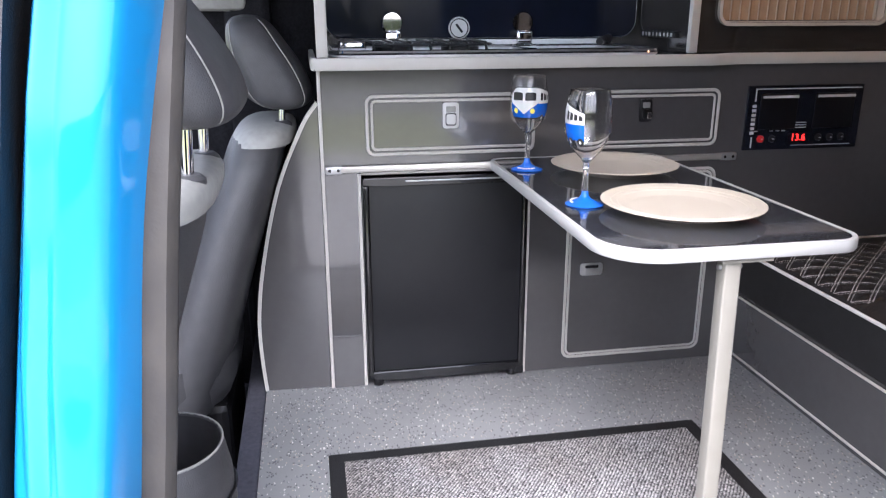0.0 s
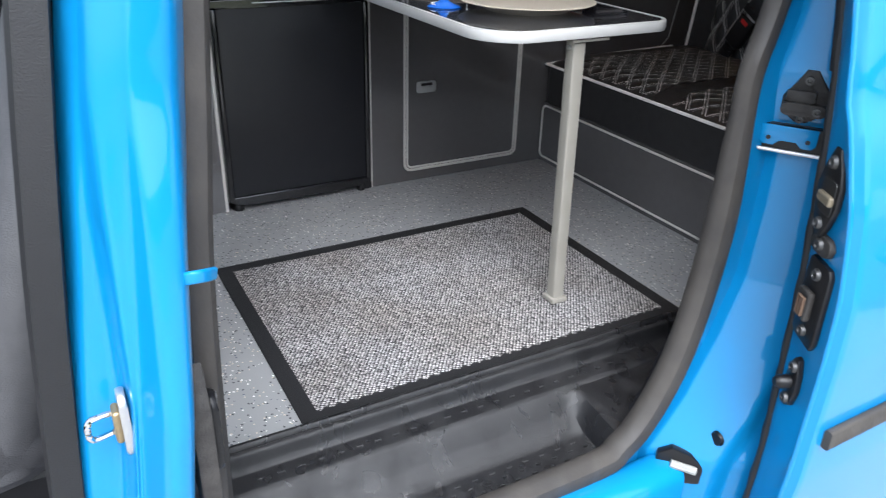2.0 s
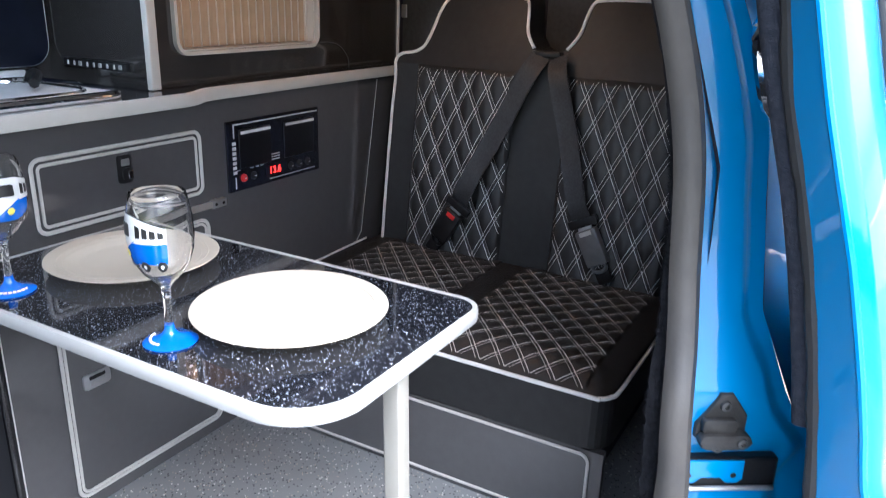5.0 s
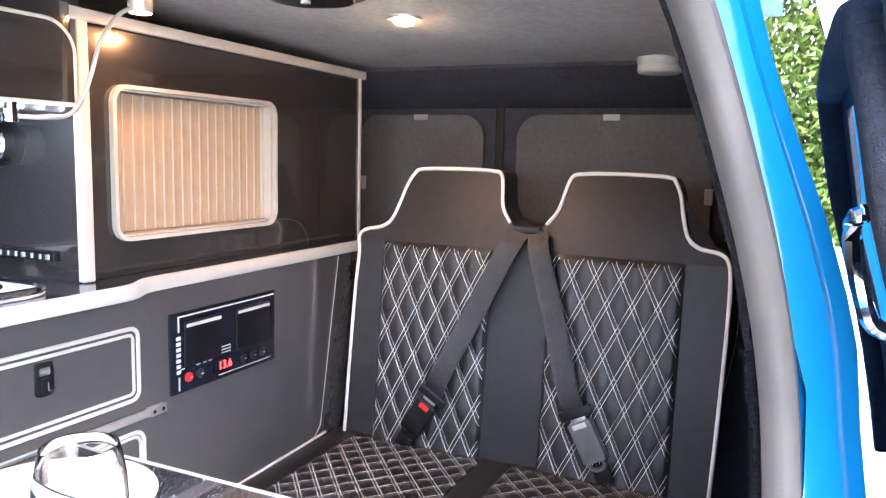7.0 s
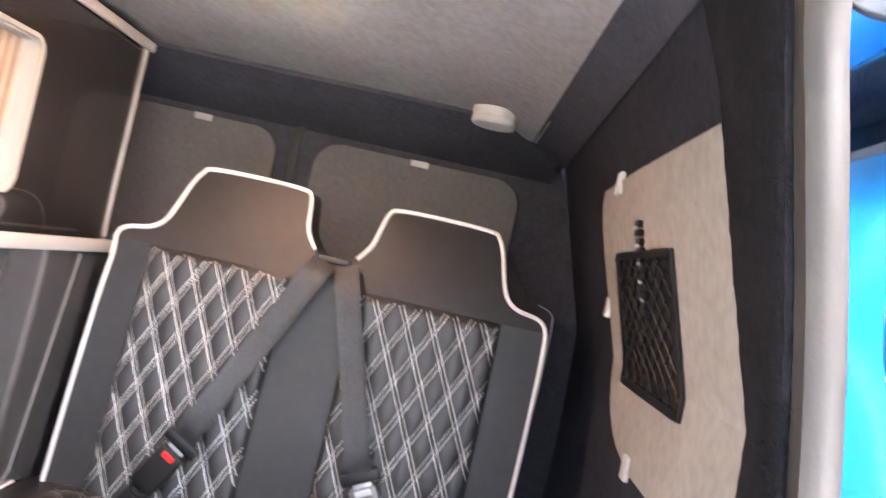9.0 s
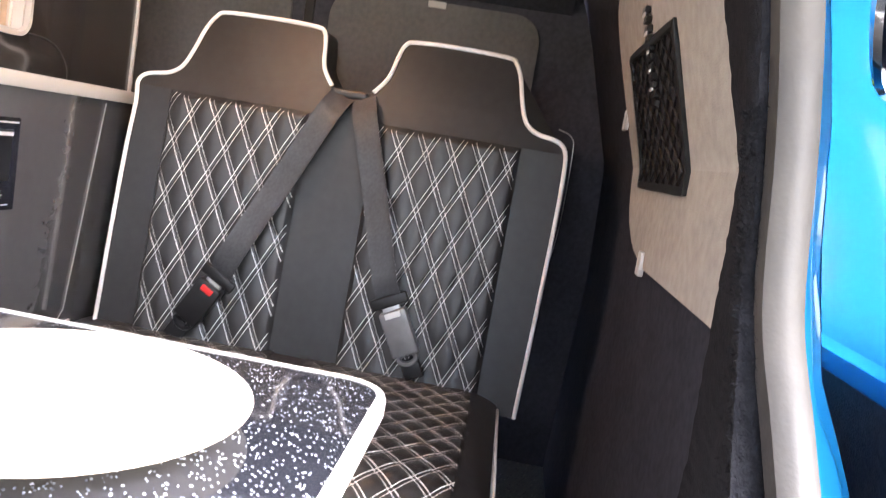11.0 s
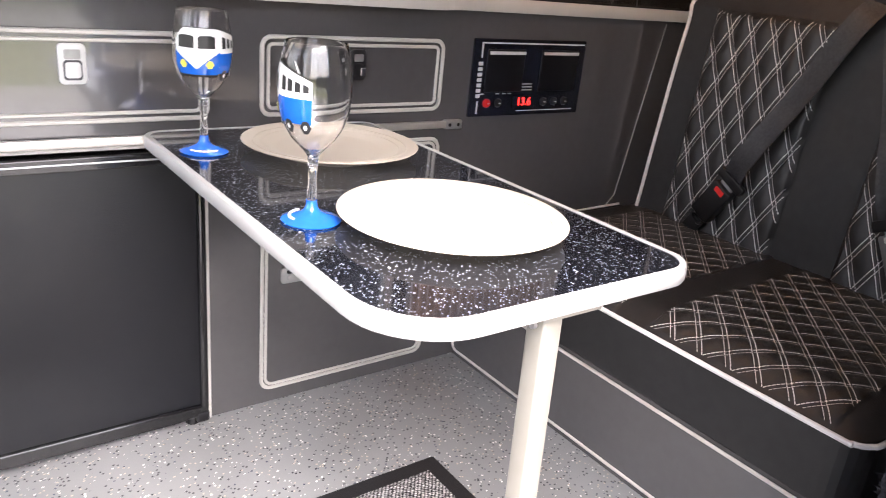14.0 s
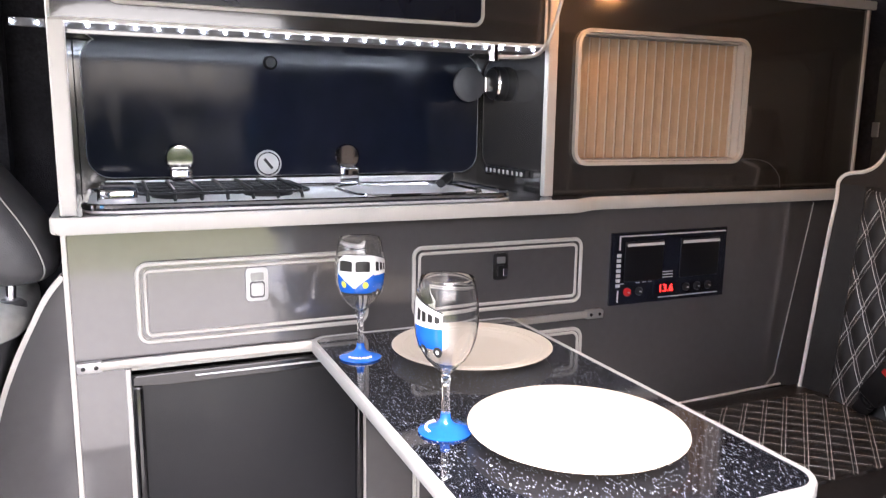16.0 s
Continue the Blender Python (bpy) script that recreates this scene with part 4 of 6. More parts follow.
part("edging", sweep(ring_path(t_out, "xy", TAB_Z - 0.0085), [(-0.004, -0.0093), (0.003, -0.0093), (0.0045, -0.006), (0.0045, 0.006), (0.003, 0.0093), (-0.004, 0.0093)], True), mat("white_table_edging", (0.47, 0.465, 0.45), 0.35, 0, 0.1, (0.435, 0.43, 0.415), 20), table, "white rounded edging", True)
leg = part("leg", sweep([(0.473, -0.716, TAB_Z - 0.028), (0.475, -0.728, 0.012)], rrect(-0.0125, 0.0125, -0.0125, 0.0125, 0.003, 3), False, Vector((0, 1, 0))), M_LEG, table, "cream square leg", True)
part("foot_cap", box(0.457, 0.493, -0.746, -0.710, 0.009, 0.020, 0.003), M_LEG, leg, "cream plastic foot")
br = part("leg_bracket", box(0.452, 0.530, -0.735, -0.697, TAB_Z - 0.0255, TAB_Z - 0.0205, 0.001), M_LEG, table, "folding leg bracket")
part("hinge_pin", tube([(0.456, -0.716, TAB_Z - 0.036), (0.492, -0.716, TAB_Z - 0.036)], 0.004, 8), M_STEEL, br)
part("wall_hook", box(0.32, 0.64, -0.030, -0.016, TAB_Z - 0.024, TAB_Z - 0.008, 0.002), M_ALU, table)


def plate(x, y, r, label, m):
    prof = [(0.0, 0.004), (0.062, 0.004), (0.070, 0.0005), (0.076, 0.0005), (0.082, 0.008), (0.122, 0.0225), (0.125, 0.0245), (0.1235, 0.0258), (0.118, 0.0245), (0.086, 0.0145), (0.080, 0.0115), (0.076, 0.0105), (0.0, 0.0102)]
    p = thing("plate", lathe(prof, (0, 0, 0), 64), m, label, "plate", "plates on the table", smooth=True)
    p.location = (x, y, TAB_Z)
    p.scale = (r / 0.125, r / 0.125, 0.72)
    for rr in (0.098, 0.108):
        part("rim_ridge", tube([(rr * math.cos(k * math.pi / 24), rr * math.sin(k * math.pi / 24), 0.0178 + (rr - 0.098) * 0.36) for k in range(48)], 0.0012, 5, True), m, p, "", True)
    return p


plate(0.485, -0.5415, 0.130, "cream dinner plate near the table's free end", M_PLATE1)
plate(0.506, -0.209, 0.128, "cream dinner plate beside the kitchen unit", M_PLATE1)

BOWL = [(0.0058, 0.072), (0.0095, 0.0775), (0.0155, 0.084), (0.0235, 0.092), (0.0312, 0.105), (0.0365, 0.122), (0.0380, 0.140), (0.0372, 0.160), (0.0345, 0.178), (0.0318, 0.190)]


def bowl_r(z):
    return lerp([(h, r) for r, h in BOWL], z)[0]


def decal(g, name, a0, a1, z0, z1, m, lift, top=None, bottom=None):
    """A painted patch on the bowl, from angle a0 to a1 in degrees."""
    def f(u, v):
        a = radians(a0 + (a1 - a0) * u)
        zl = z0 if bottom is None else bottom(u)
        zh = z1 if top is None else top(u)
        z = zl + (zh - zl) * v
        r = bowl_r(z) + lift
        return (r * math.cos(a), r * math.sin(a), z)
    return part(name, grid(f, max(4, int(abs(a1 - a0) / 6)), 6), m, g, "", True)


def wine_glass(x, y, turn, label):
    g = base("wine_glass", label, "wine glass", "painted wine glasses", at=(x, y, TAB_Z))
    inner = [(r - 0.0012, z) for r, z in BOWL[1:]]
    prof = [(0.0054, 0.03), (0.0045, 0.042), (0.0046, 0.056), (0.0052, 0.0615), (0.0062, 0.064), (0.0052, 0.0665), (0.0061, 0.069), (0.0053, 0.0708)] + BOWL + [(0.0312, 0.1906)] + inner[::-1] + [(0.0, 0.0795)]
    part("bowl", lathe([(0.0, 0.02), (0.005, 0.02)] + prof, (0, 0, 0), 48), M_GLASS, g, "clear glass bowl and stem", True)
    part("foot", lathe([(0.0, 0.0005), (0.032, 0.0005), (0.033, 0.002), (0.030, 0.004), (0.020, 0.0065), (0.010, 0.0115), (0.0065, 0.017), (0.0058, 0.024), (0.0, 0.024)], (0, 0, 0), 40), M_BLUEGL, g, "blue painted foot", True)
    for k in range(7):
        a = turn - 42 + k * 14
        for rr in (0.0235,):
            q = radians(a)
            part("foot_lettering", sweep([(rr * math.cos(q - 0.085), rr * math.sin(q - 0.085), 0.0058), (rr * math.cos(q + 0.085), rr * math.sin(q + 0.085), 0.0058)], circle(0.0016, 6)), M_PWHITE, g, "white painted bars")
    # a small camper van painted round the bowl: front face, then its side
    f0, f1, s1 = turn - 58, turn + 34, turn + 92
    decal(g, "painted_roof", f0, s1, 0.118, 0.170, M_PWHITE, 0.0004, lambda u: 0.169 - 0.016 * max(0.0, (0.16 - u) / 0.16) ** 2 - 0.014 * max(0.0, (u - 0.55) / 0.45) ** 1.3)
    decal(g, "roof_outline", f0 + 6, s1, 0, 0, M_PBLACK, 0.0002, lambda u: 0.1705 - 0.016 * max(0.0, (0.12 - u) / 0.12) ** 2 - 0.014 * max(0.0, (u - 0.55) / 0.45) ** 1.3, lambda u: 0.150)
    decal(g, "painted_side", f1, s1, 0.112, 0.138, M_BLUEGL, 0.0009)
    decal(g, "painted_nose", f0, f1, 0.108, 0.138, M_BLUEGL, 0.0009, lambda u: 0.116 + 0.024 * abs(2 * u - 1) ** 0.8, lambda u: 0.108)
    for a0, a1 in ((f0 + 10, f0 + 42), (f0 + 50, f0 + 82)):
        decal(g, "painted_window", a0, a1, 0.1445, 0.160, M_PBLACK, 0.0013, lambda u: 0.1605 - 0.0018 * (2 * u - 1) ** 4)
    for k in range(4):
        decal(g, "painted_window", f1 + 5 + k * 13, f1 + 14 + k * 13, 0.1445, 0.1575, M_PBLACK, 0.0013, lambda u, k=k: 0.1595 - 0.0022 * (k + u))
    for a in (f0 + 12, f0 + 64):
        decal(g, "painted_lamp", a, a + 16, 0, 0, M_PYELLOW, 0.0016, lambda u: 0.124 + 0.0052 * math.sqrt(max(0, 1 - (2 * u - 1) ** 2)), lambda u: 0.124 - 0.0052 * math.sqrt(max(0, 1 - (2 * u - 1) ** 2)))
    for a in (f1 + 6, f1 + 38):
        decal(g, "painted_wheel", a, a + 20, 0, 0, M_PBLACK, 0.0016, lambda u: 0.109 + 0.0072 * math.sqrt(max(0, 1 - (2 * u - 1) ** 2)), lambda u: 0.109 - 0.0072 * math.sqrt(max(0, 1 - (2 * u - 1) ** 2)))
        decal(g, "painted_hub", a + 6, a + 13, 0, 0, M_PWHITE, 0.0021, lambda u: 0.109 + 0.0027 * math.sqrt(max(0, 1 - (2 * u - 1) ** 2)), lambda u: 0.109 - 0.0027 * math.sqrt(max(0, 1 - (2 * u - 1) ** 2)))
    decal(g, "painted_bumper", f0, f1, 0.1075, 0.1105, M_PBLACK, 0.0014)
    return g


wine_glass(0.347, -0.468, 147, "wine glass with blue foot and painted van by the plate")
wine_glass(0.336, -0.160, 251, "wine glass with blue foot and painted van by the wall")

# ---- floor mat ----
door_mat = base("door_mat", "grey looped door mat with a black rubber border", "door mat")
mx0, mx1, my0, my1 = -0.10, 0.688, -0.868, -0.297
part("border", prism(rrect(mx0, mx1, my0, my1, 0.004, 2), "xy", 0.0008, 0.004, 0.001, 1), M_BLKRUB, door_mat, "black rubber border")
m = bpy.data.materials.new("looped_pile")
m.use_nodes = True
n, l = m.node_tree.nodes, m.node_tree.links
bs = n["Principled BSDF"]
bs.inputs["Roughness"].default_value = 0.9
tc, mp, loops, big, grain = n.new("ShaderNodeTexCoord"), n.new("ShaderNodeMapping"), n.new("ShaderNodeTexVoronoi"), n.new("ShaderNodeTexNoise"), n.new("ShaderNodeTexNoise")
mp.inputs["Rotation"].default_value = (0, 0, radians(24))
mp.inputs["Scale"].default_value = (150, 250, 0.001)
loops.inputs["Scale"].default_value, loops.inputs["Randomness"].default_value = 1.0, 0.30
big.inputs["Scale"].default_value = 5
grain.inputs["Scale"].default_value, grain.inputs["Detail"].default_value = 900, 2
l.new(tc.outputs["Object"], mp.inputs["Vector"])
l.new(mp.outputs["Vector"], loops.inputs["Vector"])
for tex in (big, grain):
    l.new(tc.outputs["Object"], tex.inputs["Vector"])
ramp = n.new("ShaderNodeValToRGB")
ramp.color_ramp.elements[0].position, ramp.color_ramp.elements[1].position = 0.22, 0.56
ramp.color_ramp.elements[0].color, ramp.color_ramp.elements[1].color = (0.62, 0.605, 0.60, 1), (0.018, 0.018, 0.020, 1)
l.new(loops.outputs["Distance"], ramp.inputs["Fac"])
sepc = n.new("ShaderNodeSeparateColor")
l.new(loops.outputs["Color"], sepc.inputs["Color"])
tone = n.new("ShaderNodeValToRGB")
tone.color_ramp.elements[0].position, tone.color_ramp.elements[1].position = 0.1, 0.6
tone.color_ramp.elements[0].color, tone.color_ramp.elements[1].color = (0.50, 0.50, 0.51, 1), (1, 1, 1, 1)
l.new(sepc.outputs["Red"], tone.inputs["Fac"])
wear = n.new("ShaderNodeValToRGB")
wear.color_ramp.elements[0].position, wear.color_ramp.elements[1].position = 0.3, 0.65
wear.color_ramp.elements[0].color, wear.color_ramp.elements[1].color = (0.76, 0.72, 0.67, 1), (1, 1, 1, 1)
l.new(big.outputs["Fac"], wear.inputs["Fac"])
mixm, mix2 = n.new("ShaderNodeMix"), n.new("ShaderNodeMix")
for mx in (mixm, mix2):
    mx.data_type, mx.blend_type = "RGBA", "MULTIPLY"
    mx.inputs["Factor"].default_value = 1.0
l.new(ramp.outputs["Color"], mixm.inputs["A"])
l.new(tone.outputs["Color"], mixm.inputs["B"])
l.new(mixm.outputs["Result"], mix2.inputs["A"])
l.new(wear.outputs["Color"], mix2.inputs["B"])
l.new(mix2.outputs["Result"], bs.inputs["Base Color"])
relief = n.new("ShaderNodeBump")
relief.inputs["Strength"].default_value, relief.inputs["Distance"].default_value, relief.invert = 0.9, 0.004, True
l.new(loops.outputs["Distance"], relief.inputs["Height"])
l.new(relief.outputs["Normal"], bs.inputs["Normal"])
M_MATGREY = m


def pile(u, v):
    x, y = mx0 + 0.03 + u * (mx1 - mx0 - 0.06), my0 + 0.03 + v * (my1 - my0 - 0.06)
    k = noise.noise(Vector((x * 160, y * 160, 0.0)))
    edge = min(1.0, min(u, 1 - u, (v if v < 0.5 else 1 - v)) * 60)
    tooth = abs((x / 0.021) % 1.0 - 0.5) * 0.014 * max(0.0, 1 - v / 0.02)
    return (x, y - tooth, 0.0042 + edge * (0.003 + 0.0010 * k))


part("loop_surface", grid(pile, 300, 160), M_MATGREY, door_mat, "grey and black looped pile", True)

# ---- bench seat ----
bench = base("bench_seat", "black quilted leatherette bench with white stitching and piping", "bench seat")
hatch = part("base_panel", box(0.946, 0.962, -0.86, -0.002, 0.0, 0.178), M_GLOSS, bench, "dark gloss base panel")
hd = part("hatch", prism(rrect(-0.834, -0.006, 0.016, 0.170, 0.018), "yz", 0.941, 0.947), M_GLOSS, bench)
part("hatch_trim", tube(ring_path(rrect(-0.834, -0.006, 0.016, 0.170, 0.018), "yz", 0.941), 0.0032, 6, True, Vector((1, 0, 0))), M_WHITE, hd, "cream edge trim", True)
part("base_box", box(0.963, 1.5, -0.80, -0.002, 0.0, 0.177), M_CARPET, bench)

CW, CH, CH_SEAT = 0.052, 0.106, 0.058


def quilt_h(s, r, ch=CH, deep=0.0065):
    a, b = s / CW + r / ch, s / CW - r / ch
    k = abs(math.sin(math.pi * a) * math.sin(math.pi * b))
    return deep * k ** 0.45


def cushion_pt(y, x):
    """The cushion's top: height at a place."""
    ex = min(1.0, max(0.0, (x - 0.945) / 0.10))
    ey = min(1.0, max(0.0, min(-0.002 - y, y + 0.862) / 0.07))
    return 0.286 + 0.030 * (1 - (1 - ex) ** 2) * (0.35 + 0.65 * (1 - (1 - ey) ** 2))


o = rrect(0.944, 1.46, -0.862, -0.002, (0.045, 0.02, 0.01, 0.02), 6)
part("seat_cushion", prism(o, "xy", 0.180, 0.287, 0.004), M_LEATHER, bench, "plain black cushion sides")


def cushion_top(u, v):
    x, y = 0.946 + u * 0.52, -0.860 + v * 0.857
    if u < 0.09 and v < 0.055:
        c = Vector((0.99, -0.817))
        d = Vector((x, y)) - c
        if d.length > 0.043:
            d = d.normalized() * 0.043
            x, y = c.x + d.x, c.y + d.y
    h = cushion_pt(y, x)
    q = 0.0
    if (-0.42 < y < -0.095) or (-0.81 < y < -0.49):
        q = quilt_h(y + 0.13, x - 0.95, CH_SEAT, 0.0036)
        if x < 0.955:
            q *= 0.4
    return (x, y, h + q)


part("seat_top", grid(cushion_top, 150, 250), M_QUILT, bench, "quilted black seat top", True)
pip = [(1.46, -0.862, 0.288), (1.2, -0.864, 0.288), (1.0, -0.864, 0.288), (0.965, -0.858, 0.288), (0.947, -0.840, 0.288), (0.943, -0.80, 0.288), (0.943, -0.4, 0.288), (0.943, -0.002, 0.288)]
part("piping", tube(smooth_path(pip, 5), 0.0042, 8), M_THREAD, bench, "white piping", True)
part("piping", tube(smooth_path([(0.943, -0.004, 0.288), (1.1, -0.004, 0.298), (1.42, -0.004, 0.305)], 5), 0.003, 8), M_THREAD, bench, "white piping", True)

BACK = [(0.27, 1.424), (0.35, 1.434), (0.784, 1.478), (0.84, 1.500), (0.90, 1.527), (0.96, 1.556)]


def back_x(z):
    return lerp(BACK, z)[0]


def half_outline(sgn, mid=-0.478):
    """One half of the backrest, from the bottom of the outer side over shoulder and head to the neck."""
    raw = [(0.435, 0.28), (0.437, 0.45), (0.437, 0.65), (0.434, 0.75), (0.428, 0.79), (0.41, 0.807), (0.37, 0.815), (0.345, 0.833), (0.33, 0.87), (0.318, 0.915), (0.305, 0.943), (0.285, 0.954), (0.18, 0.957), (0.10, 0.954), (0.082, 0.945), (0.074, 0.92), (0.066, 0.875), (0.045, 0.842)]
    return [(mid + sgn * (a - (lerp([(0.28, 0.010), (0.75, 0.019), (0.80, 0.008), (0.9, 0.0)], z)[0] if sgn > 0 else lerp([(0.28, 0.017), (0.45, 0.013), (0.65, 0.008), (0.8, 0.004), (0.9, 0.0)], z)[0])), z) for a, z in raw]


for sgn in (1, -1):
    side = half_outline(sgn)
    pts = smooth_path([(0, y, z) for y, z in side], 4)
    o = [(p.y, p.z) for p in pts] + [(-0.478 + sgn * 0.02, 0.83), (-0.478 + sgn * 0.0005, 0.826), (-0.478 + sgn * 0.0005, 0.28)]
    bm = bmesh.new()
    lo = [bm.verts.new((back_x(z), y, z)) for y, z in o]
    hi = [bm.verts.new((back_x(z) + 0.10, y, z)) for y, z in o]
    bm.faces.new(lo)
    bm.faces.new(hi[::-1])
    for k in range(len(o)):
        j = (k + 1) % len(o)
        bm.faces.new((lo[k], lo[j], hi[j], hi[k]))
    bmesh.ops.triangulate(bm, faces=[f for f in bm.faces if len(f.verts) > 4])
    # extra rings so that the front bends with the backrest
    for zc in (0.35, 0.784, 0.84, 0.90):
        bmesh.ops.bisect_plane(bm, geom=bm.verts[:] + bm.edges[:] + bm.faces[:], plane_co=(0, 0, zc), plane_no=(0, 0, 1))
    for v in bm.verts:
        front = v.co.x < back_x(v.co.z) + 0.06
        v.co.x = back_x(v.co.z) + (0.0 if front else 0.10)
    half = part("backrest", bm, M_LEATHER, bench, "plain black backrest with shaped head section")
    part("piping", tube([(back_x(p.z) - 0.002, p.y, p.z) for p in pts], 0.0042, 8, False, Vector((1, 0, 0))), M_THREAD, half, "white piping", True)
    ya, yb = (-0.130, -0.408) if sgn > 0 else (-0.541, -0.820)

    def panel_sheet(u, v, ya=ya, yb=yb):
        y, z = ya + (yb - ya) * u, 0.29 + 0.494 * v
        e = min(1.0, min(u, 1 - u) * 30, (1 - v) * 40)
        bulge = 0.012 * (1 - (2 * u - 1) ** 4)
        return (back_x(z) - 0.0015 - e * (quilt_h(y - ya, z) + 0.004) - bulge * 0.4 * e, y, z)

    part("quilted_panel", grid(panel_sheet, 84, 140), M_QUILT, half, "diamond quilted panel", True)

    def stitch_rows(lines, surf, ww=0.00065, dash=0.0048, gap=0.0011):
        bm = bmesh.new()
        for p0, p1 in lines:
            d = Vector(p1) - Vector(p0)
            length = d.length
            d.normalize()
            nrm = Vector((-d.y, d.x)) * ww
            s = 0.0
            while s + dash < length:
                a, b = Vector(p0) + d * s, Vector(p0) + d * (s + dash)
                vs = [bm.verts.new(surf(q)) for q in (a - nrm, b - nrm, b + nrm, a + nrm)]
                bm.faces.new(vs)
                s += dash + gap
        return bm

    def clip(fam, c, off, a0, a1, r0, r1, ch=CH):
        """The stretch of the line s/CW + fam*r/CH = c inside a rectangle, moved sideways by off."""
        res = []
        N = 400
        run = None
        for k in range(N + 1):
            r = r0 + (r1 - r0) * k / N
            s = (c - fam * r / ch) * CW + off
            if a0 <= s <= a1:
                run = run or [(s, r), (s, r)]
                run[1] = (s, r)
        if run and (Vector(run[1]) - Vector(run[0])).length > 0.012:
            res.append(tuple(run))
        return res

    w = abs(yb - ya)
    lines = []
    for fam in (1, -1):
        for c in range(-20, 30):
            for off in (-0.0045, 0.0045):
                lines += clip(fam, c, off, -w + 0.004, -0.004, 0.30, 0.780)
    bmS = stitch_rows(lines, lambda q, ya=ya, yb=yb, w=w: Vector(panel_sheet(-q[0] / w, (q[1] - 0.29) / 0.494)) + Vector((-0.0012, 0, 0)))
    part("stitching", bmS, M_THREAD, half, "white double stitching")
    # seat stitching
    s0, s1 = (-0.42, -0.095) if sgn > 0 else (-0.81, -0.49)
    lines = []
    for fam in (1, -1):
        for c in range(-30, 30):
            for off in (-0.0045, 0.0045):
                lines += clip(fam, c, off, s0 + 0.13, s1 + 0.13, 0.006, 0.46, CH_SEAT)
    bmS = stitch_rows(lines, lambda q: Vector((0.95 + q[1], q[0] - 0.13, cushion_pt(q[0] - 0.13, 0.95 + q[1]) + quilt_h(q[0], q[1], CH_SEAT, 0.0036) + 0.0010)))
    part("stitching", bmS, M_THREAD, bench, "white double stitching")
thing("loose_wire", tube(smooth_path([(1.53, -0.885, 0.832), (1.54, -0.912, 0.822), (1.545, -0.921, 0.79), (1.545, -0.922, 0.65), (1.535, -0.912, 0.56), (1.53, -0.90, 0.50)], 5), 0.0011, 5), M_STEEL, "thin grey wire hanging behind the bench", "wire", smooth=True)
part("centre_panel", grid(lambda u, v: (back_x(0.285 + 0.54 * v) - 0.0022, -0.535 + 0.121 * u, 0.285 + 0.54 * v), 4, 24), M_LEATHER, bench, "plain black centre panel", True)
part("belt_guide", box(1.475, 1.50, -0.515, -0.441, 0.822, 0.838, 0.005), M_BLACK, bench, "dark belt slot")


def belt(y_end, z_end, turn, red, label):
    b = base("seat_belt", label, "seat belt", "lap belts of the bench")
    sgn = 1 if red else -1
    top = Vector((1.478, -0.489 + sgn * 0.021, 0.828))
    end = Vector((back_x(z_end) - 0.035, y_end, z_end))
    path = [top, top + (end - top) * 0.06 + Vector((-0.018, 0, 0))] + [top + (end - top) * k / 10 + Vector((-0.02 - 0.004 * math.sin(k), 0, 0)) for k in range(1, 10)] + [end]
    part("webbing", sweep(path, [(-0.0235, -0.0016), (-0.012, 0.0012), (0.0, -0.0012), (0.012, 0.0012), (0.0235, -0.0016), (0.0235, 0.0002), (0.012, 0.0030), (0.0, 0.0006), (-0.012, 0.0030), (-0.0235, 0.0002)], False, Vector((1, 0, 0))), M_BELT, b, "", True)
    down = Vector((-0.01, turn, -1.0)).normalized()
    sidew = down.cross(Vector((1, 0, 0))).normalized()
    nrm = sidew.cross(down).normalized()
    rot = Matrix((sidew, down, nrm)).transposed().to_4x4()
    def slab(nm, c, a, bb, d, m, lab="", bev=0.004):
        q = part(nm, box(-a, a, -bb, bb, -d, d, bev, 3), m, b, lab, True)
        q.matrix_local = Matrix.Translation(end + down * c) @ rot
        return q
    slab("tongue", 0.0, 0.037, 0.011, 0.006, M_BLACK)
    slab("tongue_plate", 0.014, 0.017, 0.012, 0.002, M_STEEL, "steel tongue")
    slab("buckle", 0.062, 0.026, 0.044, 0.013, M_BLACK if red else M_BUCKLE)
    if red:
        slab("release_button", 0.030, 0.014, 0.0075, 0.0135, M_RED, "red release button", 0.003)
    else:
        slab("release_button", 0.026, 0.016, 0.006, 0.0135, M_LAMPW, "pale release edge", 0.002)
    slab("anchor_strap", 0.135, 0.019, 0.020, 0.004, M_BLACK)
    ring = part("anchor_ring", tube([(0.017 * math.cos(k * math.pi / 10), 0.011 * math.sin(k * math.pi / 10), 0.0) for k in range(20)], 0.005, 6, True), M_BLACK if red else M_BUCKLE, b, "", True)
    ring.matrix_local = Matrix.Translation(end + down * 0.112 + nrm * -0.004) @ rot
    return b


belt(-0.298, 0.447, 0.60, True, "black lap belt with a red buckle button")
belt(-0.628, 0.462, -0.52, False, "black lap belt with a grey buckle")

